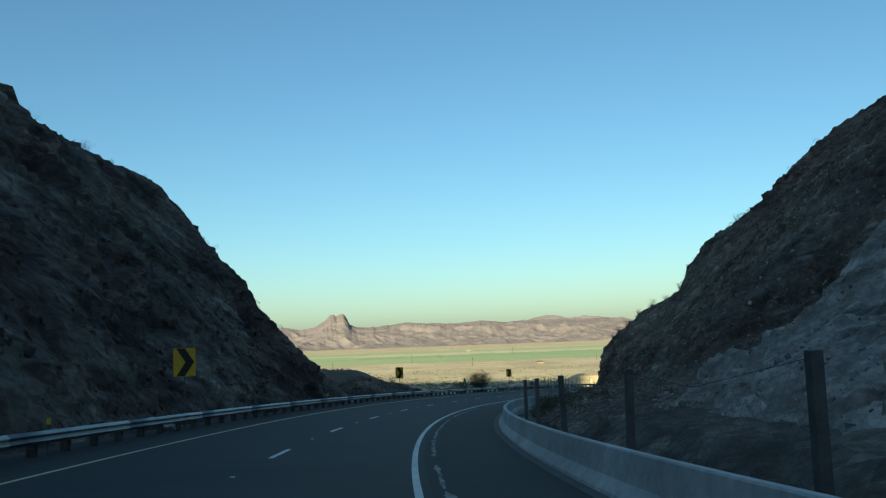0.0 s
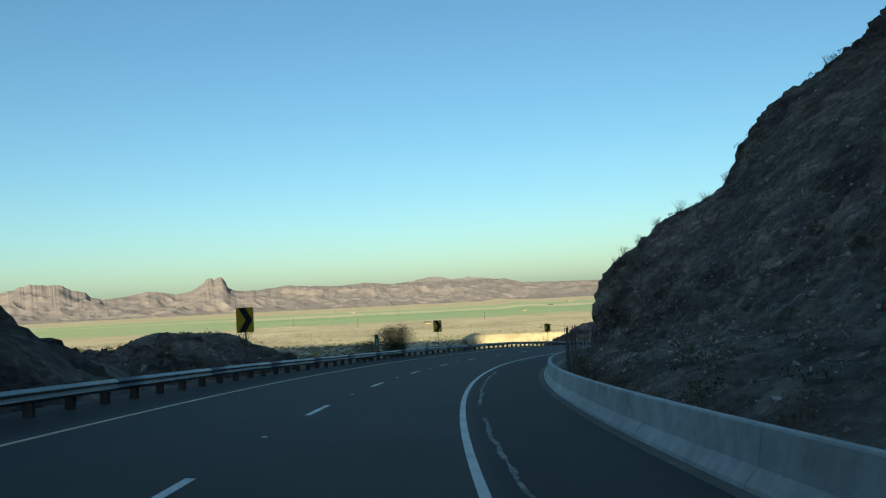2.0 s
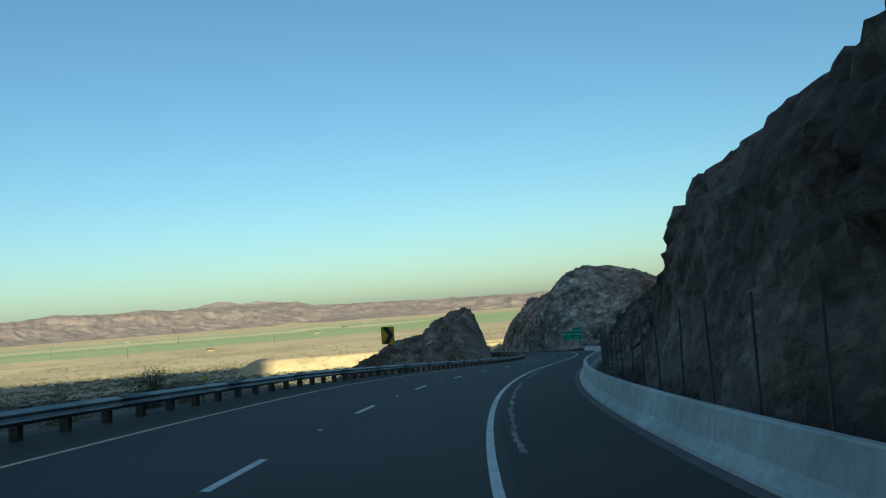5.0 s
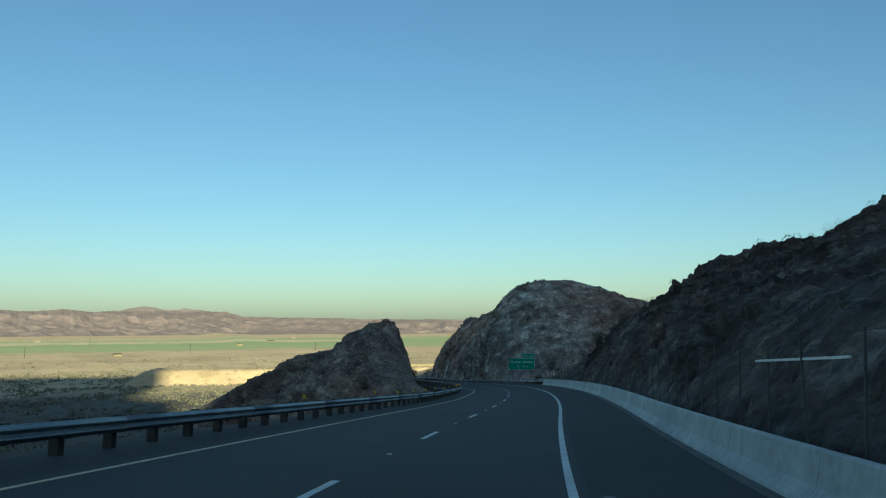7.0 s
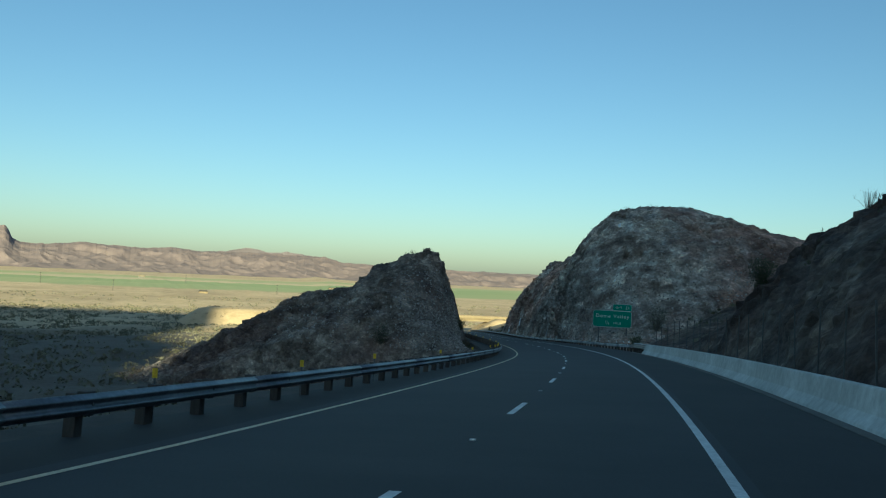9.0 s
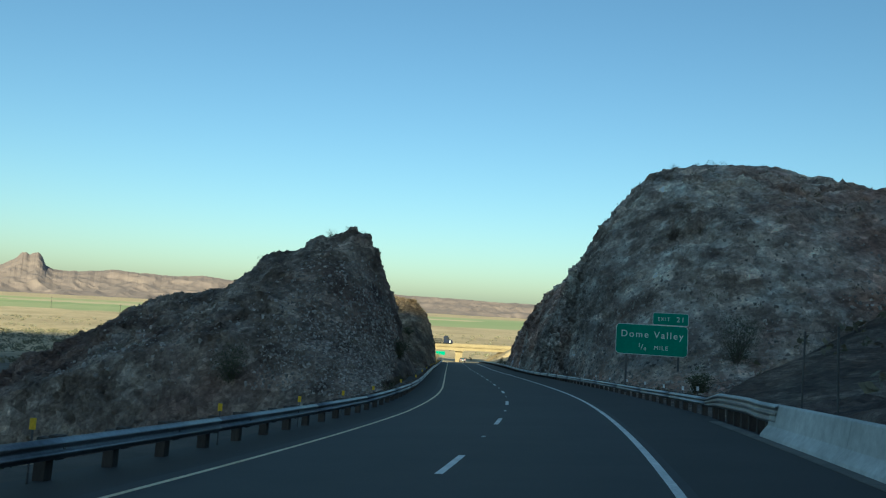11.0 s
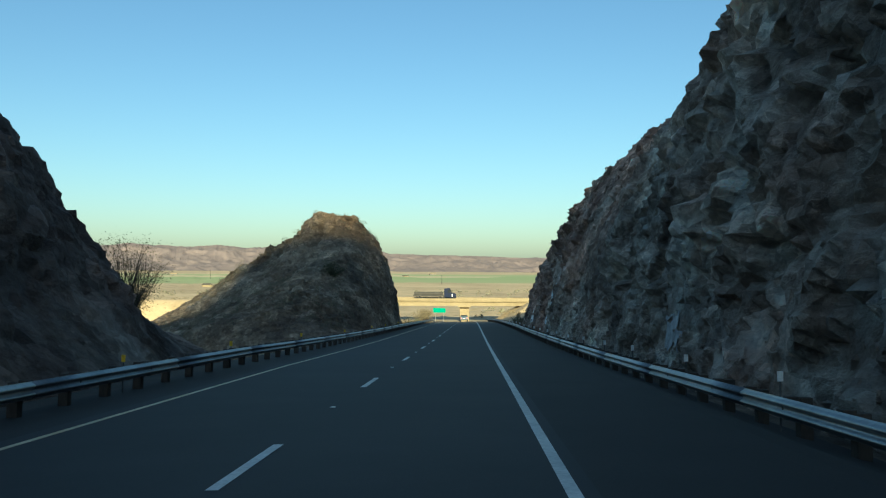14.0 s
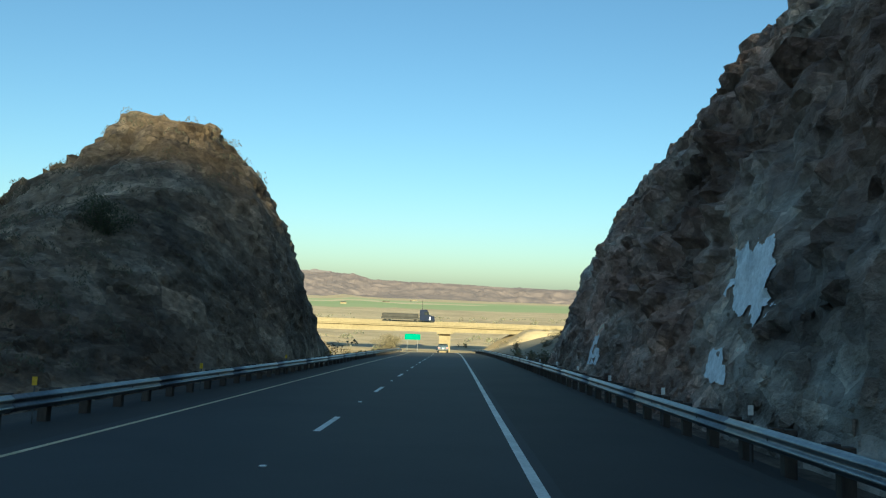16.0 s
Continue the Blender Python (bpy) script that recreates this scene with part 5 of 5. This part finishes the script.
for i, (key, s, o, h) in enumerate((("left", 104, -35, 2.2), ("left", 106, -17, 1.2), ("left", 100, -27, 1.2), ("right", 168.5, 8.2, 1.3), ("right", 168, 10.5, 1.5), ("right", 169, 12, 1.1), ("right", 168.5, 14, 1.6), ("right", 168, 16, 1.3), ("right", 168.5, 18, 1.2), ("right", 166, 26.5, 1.6),
                                      ("right", 169, 9.2, 1.1), ("tooth", 404, -20, 1.4), ("tooth", 404, -31, 1.0), ("ridge", 300, 30, 2.4), ("ridge", 288, 26, 2.0), ("ridge", 312, 27, 1.4), ("wall", 404, 15, 0.9), ("knoll", 497, -36, 1.2), ("wall", 450, 22, 1.2), ("ridge", 318, 14, 1.5))):
    shrub("ridge_shrub", "sparse leggy shrub on the skyline rocks", on_mass(key, s, o), h, h * 0.8, 70 + i, DRY_LEAF if i % 2 else TWIG, 8, 18, 0.022, "skyline shrubs")
for i, (s, o, h) in enumerate(((516, -10.6, 2.2), (520, -11.5, 1.4), (527, -10.8, 1.2), (533, -12, 1.3), (541, -11, 1.2), (549, -12, 1.4), (556, -11, 1.2), (565, -12, 1.3), (575, -11.5, 1.3), (586, -12.5, 1.5),
                                (519, 6.2, 1.5), (524, 7.2, 1.6), (531, 6.6, 1.2), (541, 7.5, 1.3), (553, 7, 1.2), (567, 8, 1.4))):
    shrub("roadside_shrub", "olive desert shrub at the road's edge", spot(s, o), h, h * 0.95, 100 + i, LEAF if i % 2 else DRY_LEAF, 10, 12, 0.08, "far roadside shrubs")
for i, (s, o) in enumerate(((133, -17), (137, -20), (141, -16), (145, -22), (149, -18), (153, -16), (157, -21), (161, -18), (143, -27), (151, -27))):
    h = 0.7 + 0.5 * abs(math.sin(i * 1.9))
    shrub("dry_shrub", "straw-coloured dry shrub on the dark knoll", on_mass("mound", s, o), h, h, 430 + i, DRY_LEAF, 14, 14, 0.035, "knoll shrubs")
for i, s in enumerate(np.arange(104, 170, 3.4)):
    h = 0.9 + 0.8 * abs(math.sin(i * 2.3))
    shrub("dry_brush", "tangled brown brush behind the concrete barrier", spot(float(s), 5.6 + 1.1 * math.sin(i * 1.7) ** 2, 0.1), h, h * 1.2, 400 + i, DRY_LEAF if i % 3 else LEAF, 16, 20, 0.04, "brush behind the barrier")
# larger dark bushes at the foot of the rocks
for i, (key, s, o, h, w) in enumerate((("wall", 376, 12.5, 3.6, 2.2), ("tooth", 381, -23.5, 3.0, 2.4), ("tooth", 398, -11.9, 1.8, 1.6), ("knoll", 482, -15.2, 1.6, 3.2), ("ridge", 300, 12, 2.4, 1.6), ("ridge", 322, 9, 2.0, 1.6), ("wall", 372, 9, 1.6, 1.2))):
    shrub("palo_verde", "dusky grey-green thorny bush among the rocks", on_mass(key, s, o), h, w, 200 + i, LEAF, 30, 26, 0.055, "bushes among rocks")
for i, (s, o, h) in enumerate(((382, -11.6, 1.1), (388, -11.3, 1.3), (393, -11.4, 1.2), (399, -11.2, 1.4), (402, -11.4, 1.2), (406, -11.3, 1.3), (386, -12.4, 0.9), (391, -12.0, 1.1), (397, -11.6, 0.9), (410, -11.5, 1.4), (415, -11.8, 1.2), (472, -12, 0.8), (480, -11.6, 0.9), (366, 7, 0.8), (372, 6.6, 0.9))):
    shrub("dry_shrub", "low dry shrub at the foot of the rocks", spot(s, o), h, h * 0.9, 130 + i, DRY_LEAF if i % 2 else LEAF, 9, 12, 0.06, "shrubs at the rocks")


def scrub(name, label, seed, count, area, size, leaf):
    """Uncounted desert scrub: many small ragged clumps in one mesh."""
    rng = random.Random(seed)
    xs = np.array([rng.uniform(area[0], area[1]) for _ in range(count)])
    ys = np.array([rng.uniform(area[2], area[3]) for _ in range(count)])
    zs, ss, oo = ground_height(xs, ys)
    verts, faces = [], []
    for x, y, z, o in zip(xs, ys, zs, oo):
        if -13 < o < 12:
            continue
        r = rng.uniform(*size)
        for _ in range(17):
            a, e = rng.uniform(0, 6.283), rng.uniform(0.05, 1.0)
            c = Vector((x + math.cos(a) * r * math.sqrt(1 - e * e * 0.8), y + math.sin(a) * r * math.sqrt(1 - e * e * 0.8), z + r * e * 0.8))
            u = Vector((rng.uniform(-1, 1), rng.uniform(-1, 1), rng.uniform(-0.4, 1))).normalized() * r * 0.3
            w = u.cross(Vector((rng.uniform(-1, 1), rng.uniform(-1, 1), rng.uniform(-1, 1)))) * 0.8
            k = len(verts)
            verts += [c - u, c + w, c + u, c - w]
            faces.append((k, k + 1, k + 2, k + 3))
    return tagged(new(name, mesh_of(name, verts, faces, leaf)), label, "scrub", kind="stuff")


shrub("palo_verde", "round sunlit olive bush beside the overpass", spot(604, -11.5, 0.3), 4.2, 3.2, 301, DRY_LEAF, 40, 34, 0.11)
for i, (s, o, h) in enumerate(((570, -16, 1.8), (578, -20, 2.0), (603, -24, 2.2), (610, -14, 1.6), (575, 13, 1.8), (590, 17, 2.2), (604, 12, 1.8), (612, 22, 2.2), (598, 27, 2.0), (583, 24, 1.6))):
    shrub("roadside_shrub", "sunlit straw-green shrub on the bridge's bank", spot(s, o, 0.1), h, h, 310 + i, DRY_LEAF, 12, 14, 0.09, "bank shrubs")
def bank_scrub(bank, seed, count):
    """Small clumps of scrub over an embankment."""
    rng = random.Random(seed)
    spots = [v.co for v in bank.data.vertices if v.co.z > -41]
    verts, faces = [], []
    for _ in range(count):
        p = rng.choice(spots) + Vector((rng.uniform(-1, 1), rng.uniform(-0.6, 0.6), -0.1))
        r = rng.uniform(0.25, 0.75)
        for _ in range(26):
            a, e = rng.uniform(0, 6.283), rng.uniform(0.05, 1.0)
            c = p + Vector((math.cos(a) * r * math.sqrt(1 - e * e * 0.8), math.sin(a) * r * math.sqrt(1 - e * e * 0.8), r * e * 0.8))
            u = Vector((rng.uniform(-1, 1), rng.uniform(-1, 1), rng.uniform(-0.4, 1))).normalized() * r * 0.24
            w = u.cross(Vector((rng.uniform(-1, 1), rng.uniform(-1, 1), rng.uniform(-1, 1)))) * 0.8
            k = len(verts)
            verts += [c - u, c + w, c + u, c - w]
            faces.append((k, k + 1, k + 2, k + 3))
    return tagged(new("desert_scrub", mesh_of("desert_scrub", verts, faces, DRY_LEAF)), "straw-green scrub on the sandy bank", "scrub", kind="stuff")


bank_scrub(bank_a, 11, 260)
bank_scrub(bank_b, 12, 300)
scrub("desert_scrub", "grey-green desert scrub dotted over the wash", 5, 11000, (-260, 150, 260, 800), (0.5, 1.4), SCRUB)
scrub("desert_scrub", "distant dark scrub on the valley floor", 6, 1800, (-700, 700, 600, 1050), (0.8, 2.0), SCRUB)


def tufts(label, key, seed, count, s0, s1, o0, o1, size, leaf):
    """Uncounted low brush clinging to a slope of rock."""
    rng = random.Random(seed)
    ss, hh, oo, pts, nn = MASSES[key]
    verts, faces = [], []
    while count:
        i, j = rng.randrange(len(ss)), rng.randrange(1, pts.shape[1] - 1)
        if not (s0 < ss[i] < s1 and o0 < abs(oo[i, j]) < o1 and hh[i, j] > 0.2):
            continue
        count -= 1
        r = rng.uniform(*size)
        for _ in range(34):
            a, e = rng.uniform(0, 6.283), rng.uniform(0.0, 1.0)
            c = Vector(pts[i, j]) + Vector((math.cos(a) * r * (1 - e * 0.5), math.sin(a) * r * (1 - e * 0.5), r * e * 0.9))
            u = Vector((rng.uniform(-1, 1), rng.uniform(-1, 1), rng.uniform(0.2, 1.4))).normalized() * r * rng.uniform(0.1, 0.24)
            w = u.cross(Vector((rng.uniform(-1, 1), rng.uniform(-1, 1), rng.uniform(-1, 1)))).normalized() * r * 0.06
            k = len(verts)
            verts += [c - u, c + w, c + u, c - w]
            faces.append((k, k + 1, k + 2, k + 3))
    return tagged(new("desert_scrub", mesh_of("desert_scrub", verts, faces, leaf)), label, "scrub", kind="stuff")


tufts("dark low brush dotted over the gravelly mountainside", "right", 21, 1100, 70, 172, 7.0, 40.0, (0.18, 0.5), LEAF)
tufts("straw-coloured dry brush on the gravelly mountainside", "right", 22, 500, 70, 172, 6.5, 30.0, (0.15, 0.4), DRY_LEAF)
tufts("sparse brush on the dark cut slope", "left", 23, 260, 40, 116, 13.0, 40.0, (0.15, 0.45), LEAF)
tufts("olive brush over the knoll's shaded slope", "knoll", 24, 520, 470, 500, 12.5, 32.0, (0.2, 0.5), SCRUB)
tufts("sparse brush on the outcrop's flank", "tooth", 25, 260, 380, 410, 12.0, 45.0, (0.15, 0.45), SCRUB)
tufts("sparse brush on the tall rock wall's crown", "wall", 26, 200, 368, 430, 9.0, 40.0, (0.2, 0.5), LEAF)
tufts("dark brush on the rocky ridge", "ridge", 27, 420, 215, 330, 9.0, 45.0, (0.25, 0.6), LEAF)
tufts("dry brush on the low knoll", "mound", 28, 160, 132, 164, 13.0, 36.0, (0.25, 0.6), DRY_LEAF)

# ---- rubble ----
def rubble(name, label, key, seed, count, hmax, smin, smax, material, s0=-1e9, s1=1e9, o0=0.0, o1=57.0):
    rng = random.Random(seed)
    ss, hh, oo, pts, nn = MASSES[key]
    verts, faces = [], []
    base = [Vector(v) for v in itertools.product((-0.62, 0.62), repeat=3)]
    quads = [(0, 1, 3, 2), (4, 6, 7, 5), (0, 4, 5, 1), (2, 3, 7, 6), (0, 2, 6, 4), (1, 5, 7, 3)]
    made = 0
    while made < count:
        i, j = rng.randrange(len(ss) - 1), rng.randrange(pts.shape[1] - 1)
        if not (s0 < ss[i] < s1) or hh[i, j] > hmax * rng.random() ** 0.7 or hh[i, j] < -1.5:
            continue
        if not o0 < abs(oo[i, j]) < o1:
            continue
        r = smin + (smax - smin) * rng.random() ** 3
        p = Vector(pts[i, j]).lerp(Vector(pts[i + 1, j]), rng.random()) + (Vector(pts[i, j + 1]) - Vector(pts[i, j])) * rng.random() - Vector(nn[i, j]) * r * 0.1
        q = Euler((rng.uniform(0, 6), rng.uniform(0, 6), rng.uniform(0, 6))).to_matrix()
        sc = Vector((rng.uniform(0.6, 1.3), rng.uniform(0.6, 1.2), rng.uniform(0.4, 0.9)))
        k = len(verts)
        for v in base:
            w = q @ Vector((v.x * sc.x, v.y * sc.y, v.z * sc.z)) * r * rng.uniform(0.6, 1.25)
            verts.append(p + w)
        faces += [tuple(a + k for a in f) for f in quads]
        made += 1
    return tagged(new(name, mesh_of(name, verts, faces, material)), label, "rubble", kind="stuff")


rubble("rubble", "grey broken stones lying on the outcrop's talus", "tooth", 1, 6500, 13, 0.05, 0.24, STONE, 376, 401, 12.0, 21.5)
rubble("rubble", "stray stones on the outcrop's dark flank", "tooth", 11, 1500, 10, 0.05, 0.3, STONE, 378, 408, 21.0, 40.0)
rubble("rubble", "grey talus stones below the tall rock wall", "wall", 2, 8000, 17, 0.05, 0.26, STONE, 364, 404)
rubble("rubble", "fallen stones along the foot of the rock wall", "wall", 3, 1400, 3, 0.06, 0.32, ROCK_WALL, 402, 512)
rubble("rubble", "loose stones on the sunlit knoll", "knoll", 4, 2600, 9, 0.04, 0.2, ROCK_KNOLL, 464, 497)
rubble("rubble", "scattered stones on the gravelly mountainside", "right", 5, 9000, 30, 0.03, 0.17, STONE, 70, 172)
rubble("rubble", "scattered stones on the dark cut slope", "left", 6, 1200, 14, 0.08, 0.36, ROCK, 40, 108)
rubble("rubble", "scattered stones on the low dark knoll", "mound", 8, 700, 3, 0.06, 0.3, STONE)
rubble("rubble", "pale stones over the near outcrop", "near", 7, 2200, 8, 0.05, 0.24, STONE)


def boulder(m, r, seed, material, label, group=""):
    bm = bmesh.new()
    bmesh.ops.create_icosphere(bm, subdivisions=3, radius=1.0)
    for v in bm.verts:
        q = v.co * 1.1 + Vector((seed * 3.1, 0, 0))
        v.co *= r * (1 + facets(q, 1.1) * 0.5 + fract(q * 2, 3) * 0.12)
        v.co.z *= 0.7
    ob = part("boulder", bm, material)
    ob.matrix_basis = m
    return tagged(ob, label, "boulder", group)


boulder(tilted(73.0, -9.7, 0.05), 0.35, 1, SIGN_STONE, "pale rounded stone lying behind the rail post")
for i, (s, o, r) in enumerate(((98, 8.2, 0.45), (118, 9.5, 0.5), (131, 8.0, 0.3), (236, 7.2, 0.5), (247, 6.6, 0.4), (395, 6.0, 0.6), (388, -12.0, 0.5))):
    boulder(spot(s, o, 0.05), r, 3 + i, ROCK_PALE, "grey boulder resting at the foot of the slope", "roadside boulders")


# ---- white paint daubed on the rock wall ----
def paint_patch(key, s_mid, h_mid, ds, dh, seed, parent, gap, paint=PATCH):
    ss, hh, oo, pts, nn = MASSES[key]
    rows = np.where(np.abs(ss - s_mid) < ds * 1.5 + 0.4)[0]
    verts, faces, idx = [], [], {}
    K = 7
    def put(i, j, a, b):
        k = (i * K + a, j * K + b)
        if k not in idx:
            u, v = a / K, b / K
            f = lambda A: (A[i, j] * (1 - u) * (1 - v) + A[i + 1, j] * u * (1 - v) + A[i, j + 1] * (1 - u) * v + A[i + 1, j + 1] * u * v)
            idx[k] = len(verts)
            verts.append(f(pts) + f(nn) * gap)
        return idx[k]
    for i in rows[:-1]:
        for j in range(1, pts.shape[1] - 2):
            if abs(hh[i, j] - h_mid) > dh * 2:
                continue
            for a in range(K):
                for b in range(K):
                    s = ss[i] + (ss[i + 1] - ss[i]) * (a + 0.5) / K
                    h = hh[i, j] + (hh[i, j + 1] - hh[i, j]) * (b + 0.5) / K
                    x, y = (s - s_mid) / ds, (h - h_mid) / dh
                    x -= 0.25 * y
                    w = noise.noise(Vector((s * 1.3, h * 1.3, seed))) * 0.9 + noise.noise(Vector((s * 3, h * 4, seed))) * 0.3 + noise.noise(Vector((s * 9, h * 11, seed))) * 0.15
                    if max(abs(x) * (1.25 if y > 0.1 else 0.9), abs(y)) + w * 0.55 < 0.95:
                        cyc = [put(i + (a + p) // K, j + (b + q) // K, (a + p) % K, (b + q) % K) for p, q in ((0, 0), (1, 0), (1, 1), (0, 1))]
                        faces.append(cyc)
    ob = new("paint_patch", mesh_of("paint_patch", verts, faces, paint))
    ob.parent = parent
    return tagged(ob, "white paint daubed on rock")


wall_ob = bpy.data.objects["rock_wall"]
paint_patch("wall", 469.2, 3.6, 1.5, 0.95, 1.0, wall_ob, 0.05)
paint_patch("wall", 470.4, 1.4, 0.8, 0.4, 2.0, wall_ob, 0.05)
paint_patch("wall", 422.3, 1.3, 1.2, 0.55, 3.0, wall_ob, 0.05, PATCH_OLD)
paint_patch("wall", 490.0, 1.6, 1.0, 0.7, 4.0, wall_ob, 0.05)

# ---- utility poles in the valley ----
def utility_pole(x, y, h):
    z = float(ground_height(np.array([float(x)]), np.array([float(y)]))[0][0])
    root = empty("utility_pole", "thin pale utility pole on the valley floor", "utility pole", pose(x, y, z - 0.5, 0, 0, 20), "valley poles")
    bm = bmesh.new()
    tube(bm, 0.3, h, seg=6, r2=0.2)
    part("pole", bm, TRAILER, root)
    bm = bmesh.new()
    box(bm, (2.6, 0.2, 0.2), (0, 0, h - 1.0))
    part("crossarm", bm, TRAILER, root)


for x, y, h in ((-330, 1050, 12), (-150, 1120, 12), (30, 1190, 12), (210, 1260, 12), (390, 1330, 12), (-60, 1400, 15), (130, 1750, 16)):
    utility_pole(x, y, h)

# ---- specks of buildings out in the valley ----
for i, (x, y, w, d, h, c) in enumerate(((360, 1650, 9, 6, 2.4, 1), (520, 2050, 12, 7, 2.6, 1), (700, 2500, 16, 8, 3.0, 0), (120, 1180, 9, 5, 2.6, 1), (60, 2300, 14, 7, 3.0, 0))):
    z = float(ground_height(np.array([float(x)]), np.array([float(y)]))[0][0])
    root = empty("farm_building", "small pale farm building in the valley", "building", pose(x, y, z - 0.3, 0, 0, (i * 31) % 40 - 10), "valley buildings")
    bm = bmesh.new()
    box(bm, (w, d, h), (0, 0, h / 2))
    part("wall", bm, GUTTER if c == 0 else CONCRETE_PALE, root)
    bm = bmesh.new()
    flat_plate(bm, [(-w / 2 - 0.5, h), (w / 2 + 0.5, h), (w / 2 - 1, h + 1.4), (-w / 2 + 1, h + 1.4)], -d / 2 - 0.5, d / 2 + 0.5)
    part("roof", bm, CONCRETE_PALE if c == 0 else TRAILER, root)
